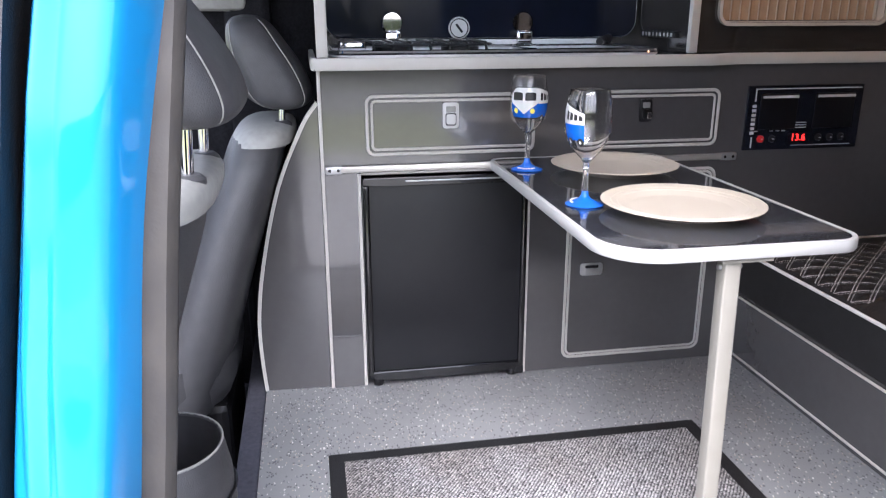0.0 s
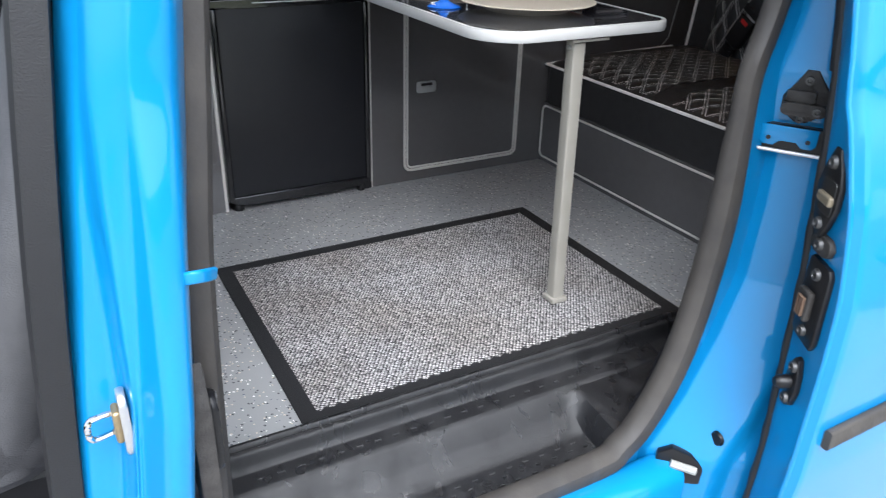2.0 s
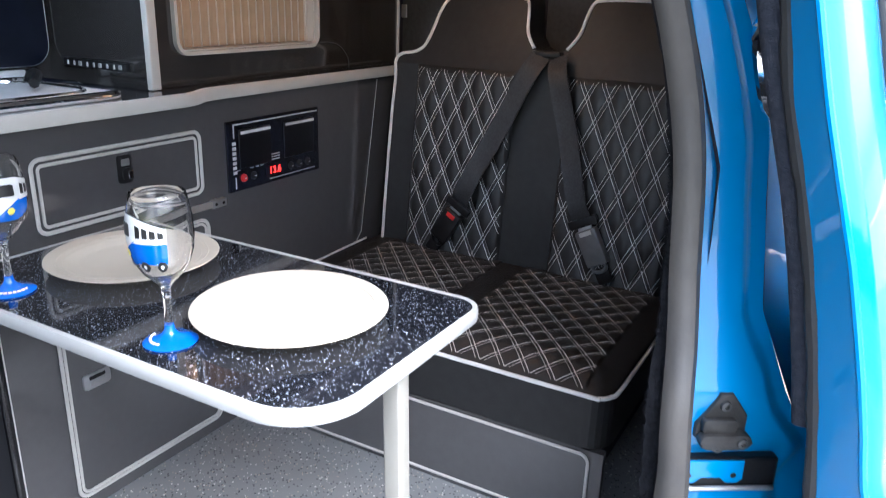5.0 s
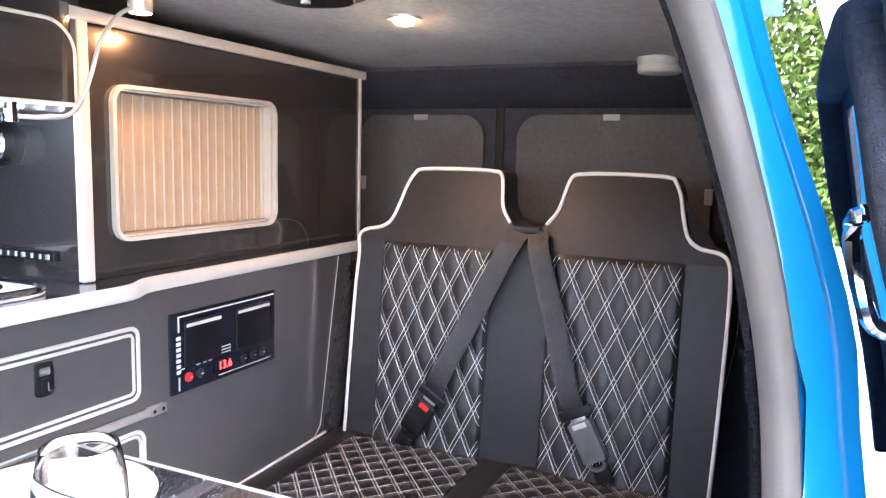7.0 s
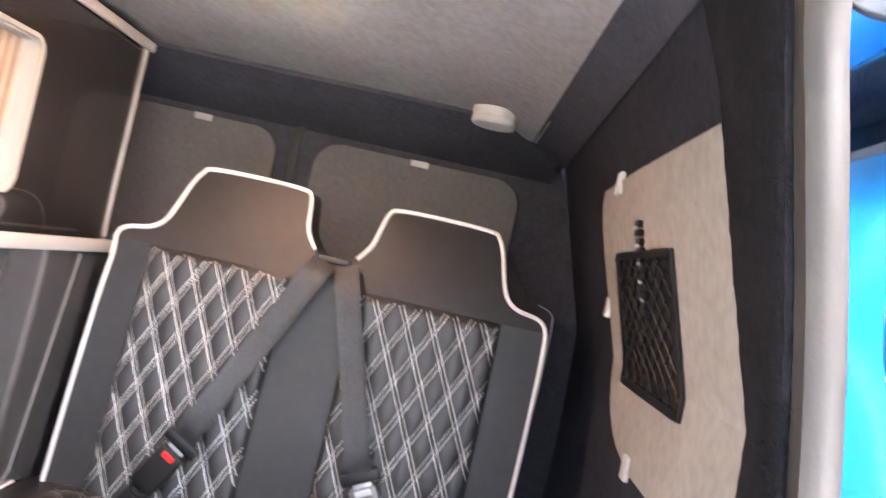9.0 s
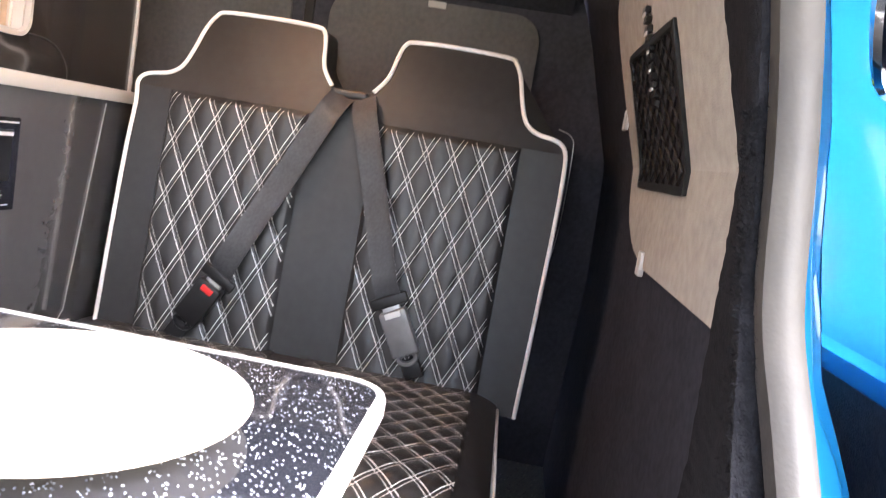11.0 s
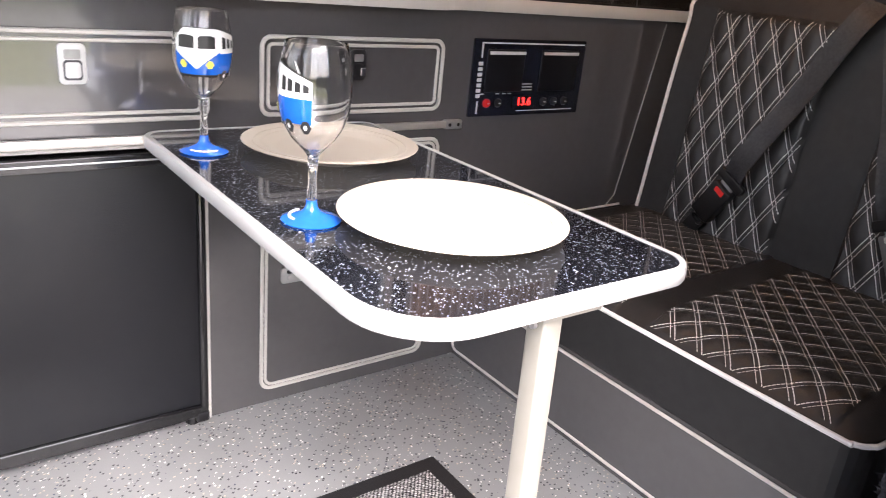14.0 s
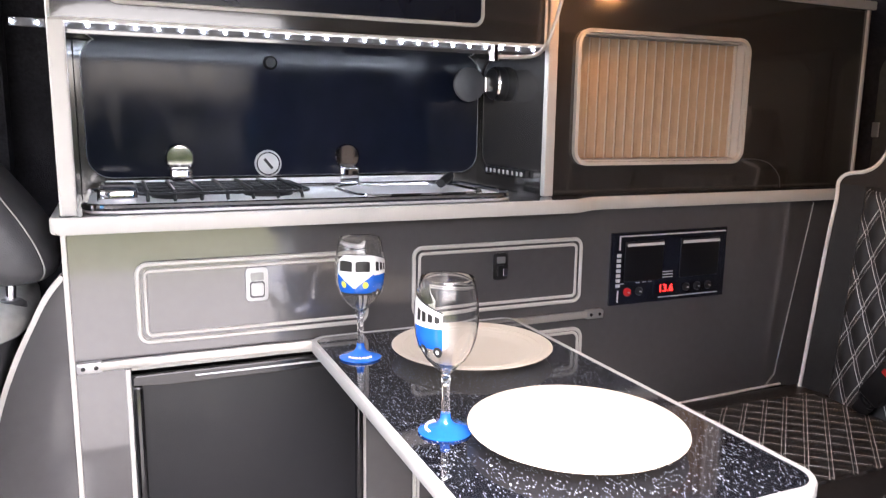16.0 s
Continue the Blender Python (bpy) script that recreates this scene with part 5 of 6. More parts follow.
# ---- rear windows' covers ----
for y0, y1, lab in ((-0.205, 0.19, "grey carpet cover clipped over a rear window"), (-0.82, -0.303, "wide grey carpet cover clipped over a rear window")):
    cov = thing("window_cover", prism(rrect(y0, y1, 0.55, 1.103, (0.03, 0.03, 0.065, 0.065) if y0 < -0.5 else (0.03, 0.03, 0.05, 0.065), 8), "yz", 1.900, 1.9145, 0.003), M_COVER, lab, "window cover", "carpet window covers", smooth=True)
    yc = -0.008 if y0 > -0.5 else -0.562
    part("clip_tab", box(1.896, 1.904, yc - 0.022, yc + 0.022, 1.088, 1.104, 0.002), M_LAMPW, cov, "white fixing tab")
    ye = y1 - 0.006 if y0 > -0.5 else y0 + 0.006
    part("clip_tab", box(1.896, 1.904, ye - 0.010, ye + 0.010, 0.88, 0.92, 0.002), M_LAMPW, cov, "white fixing tab")
thing("door_edge_trim", box(1.905, 1.9145, -0.262, -0.238, 0.4, 1.16, 0.003), M_BLACK, "black joint strip between the rear doors", "trim", kind="structure")

# side window cover with a net pocket
SC = [(0.752, 0.632), (1.14, 0.634), (1.28, 0.662), (1.37, 0.74), (1.395, 0.94), (1.385, 1.022), (1.345, 1.053), (1.10, 1.058), (0.752, 1.057)]
bm = bmesh.new()
pts = smooth_path([(x, 0, z) for x, z in SC[1:7]], 4)
o = [SC[0]] + [(p.x, p.z) for p in pts] + SC[7:]
dense = []
for (xa, za), (xb, zb) in zip(o, o[1:] + o[:1]):
    for k in range(4):
        dense.append((xa + (xb - xa) * k / 4, za + (zb - za) * k / 4))
bm = prism(dense, "xz", 0.0, 0.012)
bmesh.ops.triangulate(bm, faces=[f for f in bm.faces if len(f.verts) > 4])
for zc in (0.66, 0.72, 0.78, 0.85, 0.945, 1.0):
    bmesh.ops.bisect_plane(bm, geom=bm.verts[:] + bm.edges[:] + bm.faces[:], plane_co=(0, 0, zc), plane_no=(0, 0, 1))
for v in bm.verts:
    v.co.y += wall_y(v.co.z) + 0.001
side_cover = thing("window_cover", bm, M_COVER2, "beige carpet cover over the side window with a net pocket", "window cover", "carpet window covers")
for x, z in ((1.22, 1.052), (1.397, 0.86), (1.16, 0.640)):
    part("clip_tab", box(x - 0.014, x + 0.014, wall_y(z) + 0.010, wall_y(z) + 0.018, z - 0.018, z + 0.018, 0.002), M_LAMPW, side_cover, "white fixing tab")
net = base("net_pocket", "black stretchy net pocket fixed to the window cover", "net pocket")


def net_pt(a, b, d=0.016):
    x, z = 1.272 - a * 0.32, 0.944 - b * 0.19
    return Vector((x, wall_y(z) + d, z))


bm = bmesh.new()
for k in range(-7, 8):
    for fam in (1, -1):
        pl = []
        for j in range(25):
            b_ = j / 24
            a_ = (k / 7 + fam * b_ * 0.9) if fam > 0 else (k / 7 + 1 - b_ * 0.9)
            if 0 <= a_ <= 1:
                pl.append(net_pt(a_, b_))
        if len(pl) > 2:
            tb = tube(pl, 0.0018, 5)
            tmp = bpy.data.meshes.new("tmp")
            tb.to_mesh(tmp)
            tb.free()
            bm.from_mesh(tmp)
            bpy.data.meshes.remove(tmp)
part("netting", bm, M_BLACK, net)
part("backing", grid(lambda u, v: net_pt(u, v, 0.0135), 4, 8), M_BELT, net)
part("border", sweep([net_pt(0, k / 8) for k in range(9)] + [net_pt(k / 8, 1) for k in range(1, 9)] + [net_pt(1, 1 - k / 8) for k in range(1, 9)] + [net_pt(1 - k / 8, 0) for k in range(1, 8)], rrect(-0.006, 0.006, -0.003, 0.003, 0.001, 1), True, Vector((0, 1, 0))), M_BLACK, net)
for k in range(11):
    z = 0.985 - k * 0.012
    part("strap_link", box(1.09, 1.115, wall_y(z) + 0.013, wall_y(z) + 0.021, z - 0.0045, z + 0.0045, 0.001, 1), M_BLACK, net)
for k in range(5):
    z = 0.979 - k * 0.024
    part("strap_mark", box(1.094, 1.111, wall_y(z) + 0.020, wall_y(z) + 0.0225, z - 0.003, z + 0.003, 0.001, 1), M_PRINT, net, "pale mark")

# ---- ceiling fittings ----
vz = ceil_z(0.93)
vent = base("roof_vent", "round black roof vent", "roof vent")
part("housing", lathe([(0.0, vz - 0.026), (0.07, vz - 0.026), (0.088, vz - 0.021), (0.102, vz - 0.006), (0.105, vz + 0.01)], (0.93, -0.30, 0), 40), M_BLACK, vent, "", True)
part("cover_disc", lathe([(0.0, vz - 0.030), (0.066, vz - 0.030), (0.068, vz - 0.0265)], (0.93, -0.30, 0), 40), M_FRIDGE, vent, "", True)
part("push_button", lathe([(0.0, vz - 0.035), (0.008, vz - 0.034), (0.008, vz - 0.030)], (0.929, -0.289, 0), 14), M_LAMPW, vent, "", True)
vz2 = ceil_z(0.68)
thing("ceiling_dome_light", lathe([(0.0, vz2 - 0.022), (0.06, vz2 - 0.020), (0.085, vz2 - 0.008), (0.088, vz2 + 0.01)], (0.66, -0.30, 0), 36), M_BLACK, "round black ceiling fitting", "ceiling light", smooth=True)

lz = ceil_z(1.193)
spot = base("ceiling_spotlight", "round warm ceiling spotlight, lit", "ceiling light")
part("bezel", lathe([(0.024, lz - 0.004), (0.032, lz - 0.004), (0.034, lz + 0.004), (0.024, lz + 0.004)], (1.193, -0.324, 0), 28, cap=False), M_ALU, spot, "", True)
part("lamp_face", lathe([(0.0, lz - 0.015), (0.012, lz - 0.013), (0.019, lz - 0.009), (0.0235, lz - 0.002), (0.0235, lz + 0.002)], (1.193, -0.324, 0), 24), M_WARM, spot, "glowing lamp face")
def spot_lamp(name, at, to, power, size, col, cone):
    d = bpy.data.lights.new(name, "SPOT")
    d.energy, d.shadow_soft_size, d.color, d.spot_size, d.spot_blend = power, size, col, radians(cone), 0.6
    o = new(name, d)
    o.matrix_world = look(at, to)
spot_lamp("spotlight", (1.193, -0.324, lz - 0.012), (1.193, -0.324, 0.0), 0.48, 0.02, (1.0, 0.84, 0.68), 150)

gl = base("gooseneck_lamp", "chrome flexible reading lamp with a lit warm head", "reading lamp")
neck = smooth_path([(0.660, 0.03, 1.030), (0.70, 0.02, 1.030), (0.735, 0.012, 1.036), (0.755, 0.005, 1.06), (0.765, -0.005, 1.10), (0.775, -0.015, 1.15), (0.795, -0.03, 1.19), (0.812, -0.04, 1.205)], 6)
part("neck", tube(neck, 0.0036, 8), M_ALU, gl, "", True)
part("mount", lathe([(0.012, 1.022), (0.012, 1.05), (0.0, 1.05)], (0.655, 0.034, 0), 16), M_CHROME, gl, "", True)
part("head", lathe([(0.017, 1.200), (0.019, 1.203), (0.019, 1.232), (0.012, 1.236), (0.0, 1.236)], (0.828, -0.045, 0), 24, cap=False), M_ALU, gl, "", True)
part("lamp_face", lathe([(0.0, 1.2015), (0.0172, 1.2015), (0.0172, 1.204)], (0.828, -0.045, 0), 20), M_WARM, gl, "glowing lamp face")
spot_lamp("reading_light", (0.828, -0.045, 1.195), (0.84, -0.03, 0.5), 0.070, 0.016, (1.0, 0.58, 0.28), 130)

thing("ceiling_lamp_rear", lathe([(0.0, -0.034), (0.044, -0.034), (0.048, -0.030), (0.048, -0.020), (0.046, -0.018), (0.048, -0.016), (0.050, 0.0), (0.0, 0.0)], (1.64, -0.72, ceil_z(1.64) - 0.007), 36), M_LAMPW, "round white plastic lamp on the ceiling", "ceiling light", smooth=True)

# round black socket on the niche wall, and a strip of catches
sock = base("round_socket", "round black flush socket with a bright ring", "socket")
part("body", lathe([(0.0, 0.752), (0.030, 0.753), (0.036, 0.760), (0.037, 0.779)], (0, 0.235, 0.99), 32, "x"), M_BLACK, sock, "", True)
part("ring", lathe([(0.031, 0.757), (0.034, 0.755), (0.0365, 0.760), (0.034, 0.764)], (0, 0.235, 0.99), 32, "x", cap=False), M_CHROME, sock, "", True)
part("flap", lathe([(0.0, 0.254), (0.034, 0.254), (0.0365, 0.256), (0.0365, 0.261), (0.0, 0.262)], (0.713, 0, 0.988), 32, "y"), M_SEAT, sock, "open grey flap", True)
part("flap_hinge", box(0.745, 0.762, 0.246, 0.262, 0.972, 1.006, 0.003), M_CHROME, sock, "bright flap hinge")
sw = base("switch_strip", "black strip of small bright sockets", "switch strip")
part("strip", box(0.768, 0.779, 0.10, 0.29, 0.796, 0.812, 0.003), M_BLACK, sw)
for k in range(9):
    y = 0.11 + k * 0.02
    part("contact", box(0.7655, 0.769, y, y + (0.005 if k % 3 else 0.009), 0.799, 0.808, 0.001, 1), M_STEEL, sw)

# ---- driving cab: two front seats ----
def ell(cx, cy, z, a, b, n=20, p=2.6):
    out = []
    for k in range(n):
        t = 2 * math.pi * k / n
        c, s = math.cos(t), math.sin(t)
        out.append((cx + a * math.copysign(abs(c) ** (2 / p), c), cy + b * math.copysign(abs(s) ** (2 / p), s), z))
    return out


def front_seat(dx, y, dz, hz, label):
    s = base("front_seat", label, "car seat", "front seats")
    def body(rows, up, p=2.6, n=28):
        path = smooth_path([(z + up, cx + dx, a) for z, cx, a, b in rows], 4)
        width = smooth_path([(b, 0, 0) for z, cx, a, b in rows], 4)
        return [(q.x, q.y, q.z, w.x) for q, w in zip(path, width)]
    rows = body([(0.02, -0.475, 0.075, 0.225), (0.15, -0.44, 0.08, 0.235), (0.3, -0.392, 0.078, 0.235), (0.45, -0.338, 0.072, 0.225), (0.56, -0.298, 0.068, 0.205), (0.62, -0.28, 0.062, 0.178), (0.645, -0.270, 0.050, 0.155)], dz)
    part("backrest", loft([ell(cx, y, z, a, b, 28) for z, cx, a, b in rows]), M_SEAT, s, "grey leather backrest", True)
    rows = body([(0.618, -0.270, 0.070, 0.186), (0.634, -0.264, 0.069, 0.178), (0.650, -0.258, 0.062, 0.160), (0.660, -0.254, 0.046, 0.125), (0.664, -0.252, 0.020, 0.06)], dz)
    part("top_cap", loft([ell(cx, y, z, a, b, 28) for z, cx, a, b in rows]), M_SEATTOP, s, "pale grey top cap", True)
    for py in (-0.085, 0.075):
        part("headrest_post", tube([(-0.226 + dx, y + py, 0.640 + dz), (-0.220 + dx, y + py, 0.72 + dz + hz)], 0.0075, 10), M_CHROME, s, "chrome headrest post", True)
        part("post_collar", lathe([(0.0, 0.664 + dz), (0.014, 0.664 + dz), (0.021, 0.658 + dz), (0.023, 0.640 + dz)], (-0.224 + dx, y + py, 0), 16), M_SEAT, s, "dark post collar", True)
    rows = body([(0.686, -0.215, 0.020, 0.08), (0.692, -0.218, 0.048, 0.115), (0.712, -0.226, 0.072, 0.134), (0.745, -0.238, 0.078, 0.139), (0.785, -0.254, 0.074, 0.138), (0.828, -0.272, 0.062, 0.132), (0.864, -0.284, 0.047, 0.115), (0.880, -0.289, 0.028, 0.09), (0.885, -0.290, 0.009, 0.05)], dz + hz)
    hr = part("headrest", loft([ell(cx, y, z, a, b, 36, 3.0) for z, cx, a, b in rows]), M_SEAT, s, "grey leather headrest", True)
    inner = rows[5:-6]
    seam = [(cx + 0.74 * a, y - 0.842 * b - 0.0008, z) for z, cx, a, b in inner] + [(cx - 0.74 * a, y - 0.842 * b - 0.0008, z) for z, cx, a, b in inner[::-1]]
    part("seam", tube(seam, 0.0013, 5, True, Vector((0, 1, 0))), M_SEATTOP, hr, "pale seam")
    part("cushion", loft([ell(-0.62 + dx, y, z, a, b, 24, 4.0) for z, a, b in ((0.0, 0.24, 0.22), (0.05, 0.26, 0.24), (0.11, 0.26, 0.24), (0.13, 0.24, 0.22))]), M_SEAT, s, "", True)
    part("seat_base", box(-0.80 + dx, -0.38 + dx, y - 0.18, y + 0.18, -0.20, 0.0, 0.02), M_BLACK, s)
    return s


front_seat(-0.030, -0.60, 0.0, 0.032, "grey leather front seat beside the open cab door")
front_seat(0.064, 0.14, -0.033, 0.0, "grey leather front seat in front of the kitchen unit")
# grey plastic holder on the seat's side, with a loop of cable
tray = thing("side_pocket", lathe([(0.0, -0.13), (0.066, -0.128), (0.078, -0.118), (0.092, -0.06), (0.099, 0.0), (0.096, 0.05), (0.087, 0.10), (0.085, 0.103), (0.082, 0.10), (0.078, 0.05), (0.07, -0.04), (0.0, -0.05)], (-0.335, -0.66, 0.175), 44), M_HOLDER, "grey plastic holder on the side of the front seat", "holder", smooth=True)
part("rim", tube([(-0.335 + 0.086 * math.cos(k * math.pi / 20), -0.66 + 0.086 * math.sin(k * math.pi / 20), 0.277) for k in range(40)], 0.0018, 6, True), M_SEATTOP, tray, "pale worn rim", True)
part("belly_seam", tube([(-0.335 + 0.0995 * math.cos(k * math.pi / 20), -0.66 + 0.0995 * math.sin(k * math.pi / 20), 0.188 + 0.016 * math.cos(k * math.pi / 20)) for k in range(40)], 0.0022, 6, True), M_BLACK, tray, "dark seam", True)
part("bracket", loft([ell(-0.345, -0.66, z, a, b, 28, 3.2) for z, a, b in ((-0.20, 0.050, 0.060), (-0.10, 0.056, 0.065), (0.02, 0.062, 0.07), (0.046, 0.060, 0.066))]), M_BLACK, tray, "black bracket below", True)
part("cable", tube(smooth_path([(-0.262, -0.70, 0.17), (-0.236, -0.712, 0.11), (-0.232, -0.715, 0.04), (-0.250, -0.72, -0.02), (-0.285, -0.725, -0.05), (-0.32, -0.72, -0.03)], 6), 0.0045, 8), M_BLKRUB, tray, "loop of black cable", True)
thing("wall_cab", box(-1.75, -1.35, -1.05, 0.5, -0.26, 0.55, 0.03), M_BLACK, "dark dashboard end of the driving cab", "wall", kind="structure")
thing("pillar_far", box(-0.30, -0.18, 0.40, 0.458, -0.2, 1.3, 0.02), M_PILE, "black plastic pillar trim beyond the driver's seat", "pillar", kind="structure")
thing("pillar_trim_far", box(-0.42, -0.24, 0.385, 0.42, 0.86, 1.3, 0.02), M_SEATTOP, "pale grey upper pillar trim", "trim", kind="structure", smooth=True)

# ---- sliding door, slid back along the body ----
DOOR_CREASE = [(-0.28, -1.262), (0.0, -1.284), (0.20, -1.286), (0.289, -1.284), (0.349, -1.2755), (0.41, -1.265), (0.459, -1.2505), (0.502, -1.238), (0.54, -1.222), (0.59, -1.2135), (0.645, -1.2015), (0.695, -1.189), (0.745, -1.176), (0.793, -1.161), (0.841, -1.146), (0.887, -1.132), (1.1, -1.076), (1.30, -1.012)]
DOOR_INNER = [(-0.28, -1.205), (0.0, -1.212), (0.28, -1.203), (0.39, -1.193), (0.47, -1.186), (0.55, -1.176), (0.64, -1.161), (0.735, -1.141), (0.80, -1.124), (0.883, -1.099), (1.1, -1.058), (1.30, -0.995)]
DOOR_BULGE = [(-0.28, 0.0), (0.5, 0.0), (0.58, 0.010), (0.67, 0.027), (0.88, 0.024), (1.30, 0.02)]
DX0, DX1 = 0.485, 1.24
slide = base("sliding_door", "blue sliding door slid open along the van's side", "sliding door")


def inner_y(z):
    return lerp(DOOR_INNER, z)[0]


def skin_y(x, z):
    """The outer skin: a narrow folded strip at the front edge, then a soft swell."""
    k = min(1.0, max(0.0, (x - DX0) / 0.010))
    q = min(1.0, max(0.0, (x - DX0 - 0.010) / 0.16))
    return lerp(DOOR_CREASE, z)[0] - 0.016 * k - lerp(DOOR_BULGE, z)[0] * q * (2 - q)


def door_sheet(off, x0, x1, z0, z1, nu=8, nv=40):
    """A sheet of the door: the outer skin for off None, else off inside the inner skin."""
    def f(u, v):
        z = z0 + (z1 - z0) * v
        x = x0 + (x1 - x0) * (u ** 2.2 if off is None and x0 == DX0 else u)
        return (x, skin_y(x, z) if off is None else inner_y(z) + off, z)
    return grid(f, nu, nv)


WX = 0.72
bm = join(door_sheet(None, DX0, DX1, -0.28, 0.62, 30, 60), door_sheet(None, DX0, WX, 0.62, 1.30, 24, 40), door_sheet(None, DX1 - 0.09, DX1, 0.62, 1.30), door_sheet(None, WX, DX1 - 0.09, 1.16, 1.30))
part("outer_skin", bm, M_PAINT, slide, "", True)
part("window_rubber", sweep([(WX, skin_y(WX, z) - 0.002, z) for z in [0.62 + k * 0.54 / 20 for k in range(21)]], rrect(-0.010, 0.010, -0.006, 0.006, 0.003, 2), False, Vector((0, 1, 0))), M_BLKRUB, slide, "black window rubber", True)


def front_face(u, v):
    z = -0.28 + v * 1.58
    c = lerp(DOOR_CREASE, z)[0]
    return (DX0 + 0.04 * u, c + (inner_y(z) - c) * u, z)


bm = grid(front_face, 6, 60)
part("front_edge", bm, M_PAINT, slide, "", True)
part("edge_fold", sweep([(DX0 + 0.003, lerp(DOOR_CREASE, z)[0] - 0.0005, z) for z in [-0.28 + k * 1.58 / 60 for k in range(61)]], circle(0.004, 8), False, Vector((1, 0, 0))), M_PAINT, slide, "", True)
bm = join(door_sheet(0, DX0 + 0.04, DX1, -0.28, 0.62), door_sheet(0, DX0 + 0.04, DX0 + 0.13, 0.62, 1.30), door_sheet(0, DX1 - 0.11, DX1, 0.62, 1.30), door_sheet(0, DX0 + 0.13, DX1 - 0.11, 1.14, 1.30))
part("inner_skin", bm, M_PAINT, slide, "", True)
bm = join(door_sheet(0.003, DX0 + 0.06, DX1 - 0.01, -0.2, 0.60), door_sheet(0.003, DX0 + 0.06, DX0 + 0.18, 0.60, 1.10), door_sheet(0.003, DX1 - 0.15, DX1 - 0.01, 0.60, 1.10), door_sheet(0.003, DX0 + 0.18, DX1 - 0.15, 1.06, 1.10))
bmesh.ops.solidify(bm, geom=bm.faces[:], thickness=0.001)
part("inner_trim", bm, M_TRIM, slide, "dark carpet inner trim", True)
roll = smooth_path([(DX1 - 0.035, 0, 0.56), (DX1 - 0.035, 0, 0.8), (DX1 - 0.04, 0, 1.0), (DX1 - 0.065, 0, 1.075), (DX1 - 0.13, 0, 1.10), (DX0 + 0.17, 0, 1.10), (DX0 + 0.105, 0, 1.08), (DX0 + 0.07, 0, 1.0), (DX0 + 0.065, 0, 0.8), (DX0 + 0.065, 0, 0.56)], 6)
part("trim_roll", sweep([(p.x, inner_y(p.z) + (0.012 if p.x > DX0 + 0.12 else 0.006), p.z) for p in roll], rrect(-0.016, 0.016, -0.016, 0.016, 0.010, 4), False, Vector((0, 1, 0)), True, [1.0 + 0.4 * min(1.0, max(0.0, (p.z - 0.88) / 0.08)) for p in roll]), M_TRIM, slide, "thick carpet edge of the trim", True)
part("pull_handle", tube(smooth_path([(DX0 + 0.14, inner_y(0.95) + 0.01, 0.95), (DX0 + 0.14, inner_y(0.95) + 0.035, 0.94), (DX0 + 0.15, inner_y(0.86) + 0.035, 0.86), (DX0 + 0.15, inner_y(0.85) + 0.01, 0.85)], 5), 0.008, 8), M_CHROME, slide, "bright window handle", True)
pane = part("pane", door_sheet(-0.012, DX0 + 0.10, DX1 - 0.08, 0.60, 1.17), M_TINT, slide, "dark tinted window pane")
part("edge_rubber", sweep([(DX0 + 0.041, inner_y(z), z) for z in [-0.25 + k * 1.5 / 50 for k in range(51)]], circle(0.007, 8), False, Vector((1, 0, 0)), True, [1.0 + 0.15 * math.sin(k * 2.3) for k in range(51)]), M_BLKRUB, slide, "black edge rubber", True)
part("rear_edge", grid(lambda u, v: (DX1, inner_y(-0.28 + v * 1.58) + (skin_y(DX1, -0.28 + v * 1.58) - inner_y(-0.28 + v * 1.58)) * u, -0.28 + v * 1.58), 2, 30), M_PAINT, slide)


def edge_plate(name, z, hh, ww, m, label, bolts=(), r=0.02, shape=None):
    """A plate on the door's front edge; shape and bolts are given as shares of its half width and half height."""
    k = 0.52
    cy = lerp(DOOR_CREASE, z)[0]
    c = Vector((DX0 + 0.04 * k - 0.004, cy + (inner_y(z) - cy) * k, z))
    o = [(-a * ww, b * hh) for a, b in shape] if shape else rrect(-ww, ww, -hh, hh, r, 5)
    p = part(name, prism(o, "yz", -0.006, 0.003, 0.002), m, slide, label, True)
    p.matrix_local = Matrix.Translation(c) @ Matrix.Rotation(-math.atan(0.04 / (inner_y(z) - cy)), 4, "Z")
    for a, b in bolts:
        part("bolt", lathe([(0.0035, -0.0085), (0.0045, -0.0115), (0.0075, -0.011), (0.009, -0.006)], (0, -a * ww, b * hh), 18, "x"), M_BOLT, p, "dull steel bolt", True)
    return p


lk = edge_plate("lock_plate", 0.420, 0.060, 0.029, M_BLACK, "black lock plate", ((0.0, 0.69), (0.0, -0.69)), 0.024, [(-0.25, 1.0), (0.2, 1.0), (0.7, 0.6), (0.95, 0.25), (0.95, -0.25), (0.6, -0.7), (0.2, -1.0), (-0.25, -1.0), (-0.8, -0.5), (-1.0, -0.1), (-1.0, 0.12), (-0.65, 0.6)])
part("lock_recess", prism(rrect(-0.022, 0.014, -0.026, 0.020, 0.006, 4), "yz", -0.0075, -0.005, 0.001), M_PBLACK, lk, "deep black lock recess")
part("lock_tongue", box(-0.013, -0.003, -0.022, 0.012, -0.012, 0.002, 0.003), mat("dull_brass", (0.20, 0.17, 0.12), 0.5, 0.3), lk, "pale brass lock tongue")
edge_plate("stop_buffer", 0.351, 0.0125, 0.025, M_DUSTY, "dusty black rubber stop", ((0.0, 0.0),), 0.012)
ct = edge_plate("contact_plate", 0.268, 0.062, 0.031, M_BLACK, "black electric contact plate", ((0.0, 0.68), (0.0, -0.70)), 0.014, [(-0.90, 0.92), (-0.7, 1.0), (0.72, 0.95), (0.9, 0.8), (0.95, -0.82), (0.75, -1.0), (-0.7, -0.92), (-0.9, -0.8)])
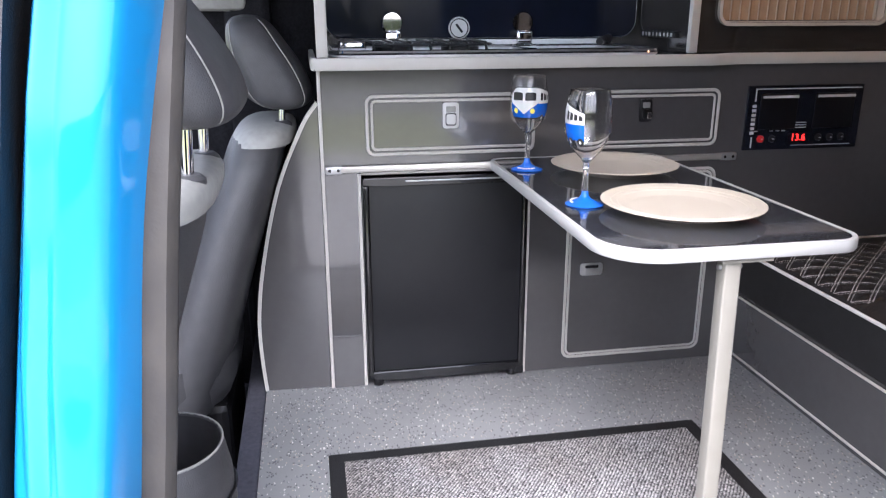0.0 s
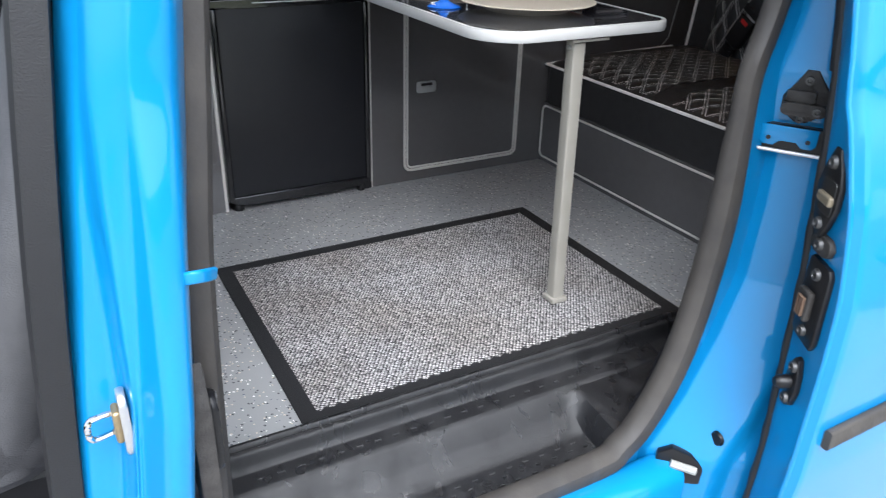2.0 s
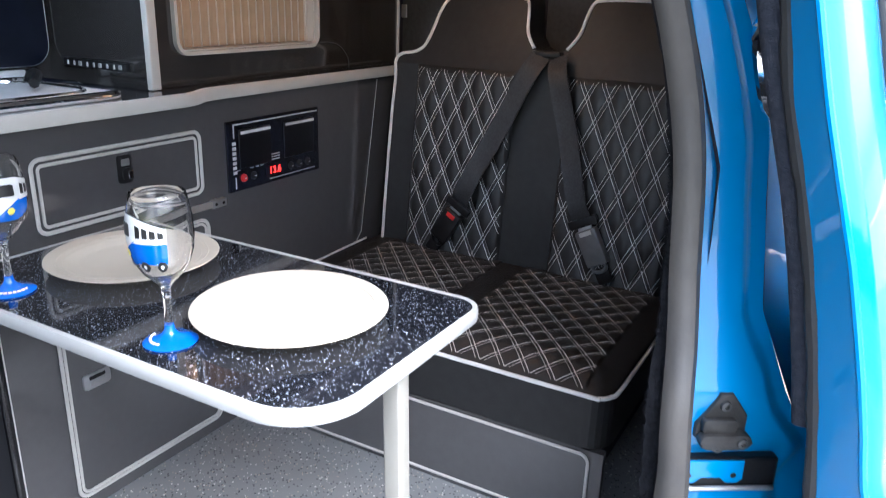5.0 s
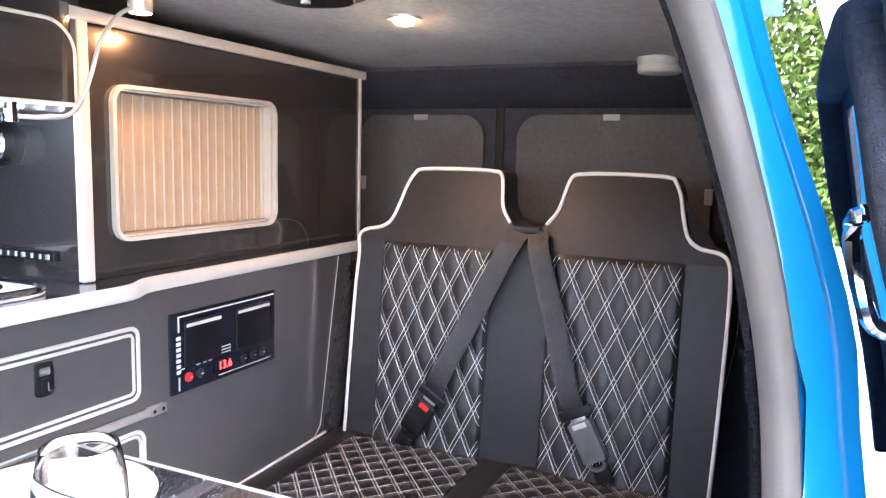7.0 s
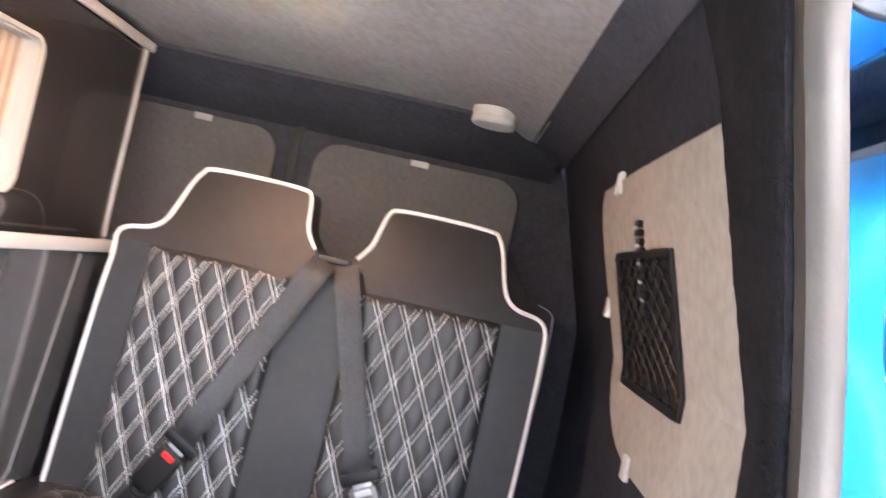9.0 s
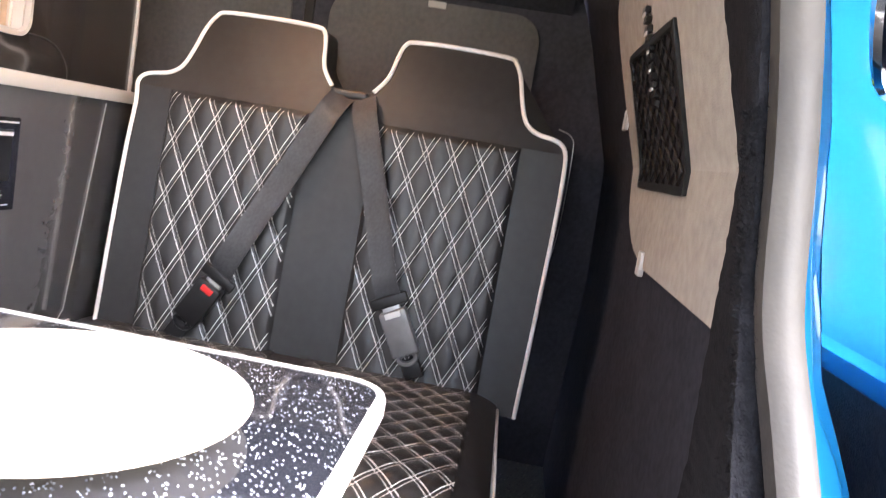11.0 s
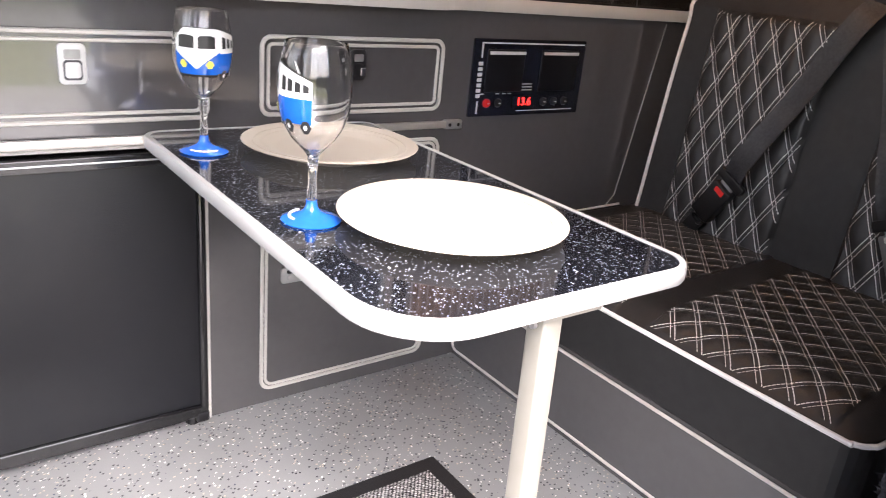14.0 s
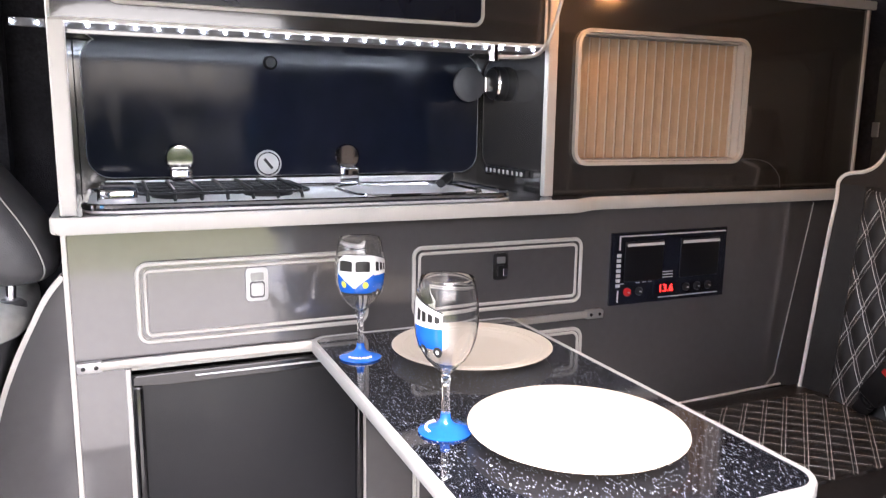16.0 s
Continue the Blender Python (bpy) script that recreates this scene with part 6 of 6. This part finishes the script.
part("contact_block", box(-0.016, -0.005, -0.010, 0.020, -0.026, 0.018, 0.004), M_DUSTY, ct)
for k in range(3):
    part("contact_pin", box(-0.0205, -0.0155, 0.006 - 0.006 * k, 0.010 - 0.006 * k, -0.018, 0.010, 0.001), mat("copper", (0.20, 0.13, 0.09), 0.5, 0.6) if k == 0 else bpy.data.materials["copper"], ct, "copper contact")
bp = edge_plate("guide_pin_plate", 0.140, 0.042, 0.018, M_BLACK, "black guide pin plate", ((0.1, 0.62), (0.0, -0.66)), 0.018, [(-0.6, -0.85), (-0.1, -1.0), (0.6, -0.8), (1.0, -0.2), (0.8, 0.4), (0.45, 0.95), (0.0, 1.0), (-0.5, 0.75), (-0.75, 0.2), (-1.0, -0.3)])
part("guide_pin", lathe([(0.010, -0.006), (0.010, -0.022), (0.006, -0.028), (0.0, -0.028)], (0, 0, 0), 14, "x"), M_BLACK, bp, "", True)
hy = skin_y(0.62, 0.35)
part("handle", sweep(smooth_path([(0.572, hy + 0.006, 0.342), (0.582, hy - 0.022, 0.345), (0.64, hy - 0.034, 0.351), (0.71, hy - 0.030, 0.357), (0.738, hy + 0.006, 0.360)], 6), circle(0.016, 10, 0.011)), M_BLACK, slide, "black pull handle", True)
part("rub_strip", sweep([(DX0 + 0.03, skin_y(0.6, 0.10) - 0.006, 0.075), (DX1, skin_y(0.6, 0.10) - 0.006, 0.10)], rrect(-0.006, 0.006, -0.016, 0.016, 0.004, 3)), M_RUBBER, slide, "dark rubbing strip", True)
arm = part("upper_arm", sweep(smooth_path([(0.60, -0.915, 1.168), (0.615, -0.945, 1.160), (0.625, -0.985, 1.144), (0.615, -1.025, 1.138), (0.60, -1.065, 1.138)], 6), rrect(-0.005, 0.005, -0.017, 0.017, 0.003, 3)), M_ARM, slide, "black roller arm with a brown-grey sheen in its colour", True)
part("arm_roller", lathe([(0.0, 1.098), (0.011, 1.099), (0.012, 1.118), (0.0, 1.120)], (0.607, -1.045, 0), 16), M_BLACK, arm, "black roller", True)

# ---- fittings on the rear pillar ----
def jamb_at(z, u):
    return Vector(jamb(u, (z + 0.30) / 1.62))


ps = base("pillar_striker", "black plastic guide fixed to the blue pillar", "striker")
c = Vector((0.614, -1.078, 0.497))
o = [(-a, b) for a, b in ((-0.006, 0.038), (0.009, 0.038), (0.029, 0.010), (0.029, -0.018), (0.012, -0.031), (0.007, -0.038), (-0.010, -0.038), (-0.015, -0.029), (-0.031, -0.018), (-0.031, -0.002), (-0.020, 0.014))]
lean = Matrix.Translation(c) @ Matrix.Rotation(radians(33), 4, "Z")
pm = part("plate", prism(o, "yz", -0.008, 0.006, 0.003), M_DUSTY, ps, "", True)
pm.matrix_local = lean
pm2 = part("roller_guide", prism(rrect(-0.031, 0.030, -0.025, -0.007, 0.008, 5), "yz", -0.024, -0.008, 0.003), M_DUSTY, ps, "dusty guide arm", True)
pm2.matrix_local = lean
pm3 = part("guide_cover", prism(rrect(-0.014, 0.027, -0.008, 0.010, 0.005, 4), "yz", -0.018, -0.007, 0.003), M_DUSTY, ps, "", True)
pm3.matrix_local = lean
for dy, dz, dx in ((0.0, 0.024, -0.0015), (-0.019, -0.016, -0.017), (0.002, -0.032, -0.001)):
    q = part("bolt", lathe([(0.002, -0.0075), (0.003, -0.0105), (0.006, -0.010), (0.0072, -0.005)], (dx, 0, 0), 14, "x"), M_BOLT, ps, "dull steel bolt", True)
    q.matrix_local = lean @ Matrix.Translation((0.0, dy, dz))
track = base("door_track", "steel door track set into the blue pillar", "door track")
c = Vector((0.603, -1.072, 0.434))
turned = Matrix.Translation(c) @ Matrix.Rotation(radians(33), 4, "Z")
# solid black box, slightly proud, stands for the shade within the hollow
q = part("recess", box(-0.008, 0.01, -0.085, 0.046, -0.023, 0.020, 0.004), M_BLACK, track, "black block for the shade inside the recess")
q.matrix_local = turned
q = part("bracket", prism([(-0.040, 0.020), (-0.040, -0.004), (-0.034, -0.010), (-0.020, -0.010), (-0.013, -0.001), (0.010, -0.001), (0.018, -0.010), (0.034, -0.010), (0.042, -0.002), (0.042, 0.020)], "yz", -0.014, -0.010, 0.001), M_PAINT, track, "blue painted bracket", True)
q.matrix_local = turned
for dy in (-0.028, 0.026):
    q = part("hole", lathe([(0.0, -0.0147), (0.0035, -0.0147), (0.0035, -0.012)], (0, dy, 0.001), 10, "x"), M_BLACK, track)
    q.matrix_local = turned
q = part("rail", tube([(-0.012, -0.080, -0.018), (-0.012, 0.044, -0.018)], 0.0032, 8), M_STEEL, track, "bright steel rail", True)
q.matrix_local = turned
thing("pillar_plug", lathe([(0.0, -0.004), (0.011, -0.003), (0.013, 0.002)], tuple(jamb_at(-0.045, 0.64) + Vector((-0.004, 0, 0))), 16, "x"), M_BLACK, "black rubber plug in the pillar", "plug", smooth=True)
rg = base("lower_roller_guide", "dark lower roller guide under the blue pillar", "roller guide")
rc = Matrix.Translation(jamb_at(-0.10, 0.52)) @ Matrix.Rotation(radians(48), 4, "Z")
q = part("cavity", prism([(-0.045, -0.034), (0.03, -0.040), (0.046, -0.022), (0.042, 0.018), (0.020, 0.032), (-0.012, 0.022), (-0.034, 0.004)], "yz", -0.005, 0.01, 0.003), M_BLACK, rg, "", True)
q.matrix_local = rc
q = part("roller", tube([(-0.010, -0.022, -0.002), (-0.010, 0.020, 0.006)], 0.007, 8), M_SEATTOP, rg, "pale worn roller", True)
q.matrix_local = rc
# front pillar: striker loop, clip and lower catch
st = base("door_striker", "bright steel striker loop on the blue pillar", "striker")
part("plate", prism(rrect(-1.124, -1.094, 0.246, 0.320, 0.012, 6), "yz", -0.353, -0.345, 0.0025), M_STEEL, st, "tall steel base plate", True)
part("boss", box(-0.360, -0.352, -1.120, -1.098, 0.264, 0.302, 0.004, 3), M_BRASS, st, "worn brassy boss")
part("loop", tube(smooth_path([(-0.352, -1.106, 0.296), (-0.376, -1.112, 0.297), (-0.382, -1.114, 0.293), (-0.383, -1.114, 0.285), (-0.382, -1.114, 0.277), (-0.376, -1.112, 0.273), (-0.352, -1.106, 0.274)], 4), 0.0033, 8), M_CHROME, st, "", True)
thing("cable_tie", sweep(smooth_path([(-0.279, -1.133, 0.437), (-0.270, -1.139, 0.440), (-0.260, -1.134, 0.437), (-0.249, -1.120, 0.430)], 4), rrect(-0.003, 0.003, -0.0065, 0.0065, 0.0025, 3)), M_PAINT, "short blue peg through the door seal", "peg", smooth=True)
lc = base("lower_catch", "black door catch low on the front pillar", "door catch")
part("plate", prism([(-1.140, 0.165), (-1.092, 0.165), (-1.090, 0.290), (-1.100, 0.318), (-1.114, 0.332), (-1.124, 0.322), (-1.140, 0.285)], "yz", -0.292, -0.2715, 0.002), M_DUSTY, lc, "dusty black back plate", True)
part("body", prism(rrect(-1.128, -1.094, 0.195, 0.292, 0.014, 5), "yz", -0.2725, -0.2625, 0.004), M_BLACK, lc, "", True)
for z in (0.218, 0.236, 0.254):
    part("contact", box(-0.2635, -0.2605, -1.117, -1.106, z, z + 0.010, 0.001, 1), M_BRASS, lc, "worn brass contact")
for z in (0.205, 0.284):
    part("bolt", lathe([(0.0035, -0.2655), (0.0045, -0.2605), (0.0065, -0.261), (0.007, -0.264)], (0, -1.111, z), 14, "x"), M_BOLT, lc, "", True)

# ---- outside ----
thing("ground", grid(lambda u, v: (-60 + 120 * u, -60 + 120 * v, -0.46), 12, 12), M_GRASS, "grass round the parked van", "ground", kind="structure")
thing("gravel", box(2.0, 6.2, -5.8, 6, -0.455, -0.45), mat("brown_gravel", (0.20, 0.15, 0.12), 0.95, 0, 0, (0.07, 0.055, 0.045), 40, 0.9, 60), "brown gravel behind the van", "gravel", kind="structure")
thing("yard", box(-9, 2.0, -5.8, 6, -0.455, -0.45), mat("pale_drive", (0.41, 0.40, 0.385), 0.9, 0, 0, (0.29, 0.28, 0.265), 45, 0.9, 60), "pale gravel drive under the van", "yard", kind="structure")
thing("road", box(-60, 60, -12.5, -8.8, -0.455, -0.452), mat("pale_asphalt", (0.20, 0.20, 0.20), 0.9, 0, 0, (0.15, 0.15, 0.15), 20, 0.6, 80), "grey road beyond the grass verge", "road", kind="structure")
gw = base("garden_wall", "low white rendered garden wall with a pier", "wall")
part("wall_run", box(6.2, 6.4, -9, 6, -0.46, 0.36, 0.02), M_WALLW, gw)
part("pier", box(6.14, 6.46, -1.95, -1.65, -0.46, 0.52, 0.02), M_WALLW, gw)
random.seed(5)
def leaf_cloud(n, centre, sx, sy, sz, size, cone=False, leaf=M_LEAF):
    vs, fs = [], []
    for _ in range(n):
        while True:
            p = Vector((random.uniform(-1, 1), random.uniform(-1, 1), random.uniform(-1, 1)))
            if cone:
                q = (1 - (p.z + 1) / 2 * 0.85)
                if p.x ** 2 + p.y ** 2 < q * q and random.random() < 0.35 + 0.65 * (p.x ** 2 + p.y ** 2) / (q * q):
                    break
            elif 0.35 < p.length < 1 and noise.noise(p * 3 + Vector(centre)) > -0.25:
                break
        c = Vector(centre) + Vector((p.x * sx, p.y * sy, p.z * sz))
        a = Vector((random.gauss(0, 1), random.gauss(0, 1), random.gauss(0, 1))).normalized()
        b = a.orthogonal().normalized()
        s = size * random.uniform(0.5, 1.3)
        k = len(vs)
        vs += [c - a * s, c + b * s * 0.5, c + a * s, c - b * s * 0.5]
        fs.append((k, k + 1, k + 2, k + 3))
    me = bpy.data.meshes.new("crown")
    me.from_pydata([tuple(v) for v in vs], [], fs)
    me.materials.append(leaf)
    return me


for k, (x, y, h, r) in enumerate(((9.0, -1.2, 5.2, 1.5), (9.8, -3.6, 6.0, 1.7), (8.6, 1.2, 4.6, 1.5), (10.5, 3.8, 6, 1.8))):
    tr = base("conifer", "tall yellow-green conifer beyond the garden wall", "tree", "conifers beyond the wall")
    part("trunk", sweep([(x, y, -0.46), (x + 0.05, y, h * 0.5), (x, y, h)], circle(0.14, 8), False, Vector((0, 1, 0)), True, [1, 0.6, 0.1]), M_BARK, tr)
    cr = new("crown", leaf_cloud(26000, (x, y, h / 2), r, r, h / 2 + 0.2, 0.055, True))
    cr.parent = tr
# added out of view, so the glass lid mirrors something dark
hedge = new("hedge", leaf_cloud(16000, (0, -15.5, 0.25), 18, 1.6, 1.15, 0.2, False, M_HEDGE))
tagged(hedge, "unseen long hedge added to darken reflections", "hedge", kind="stuff")
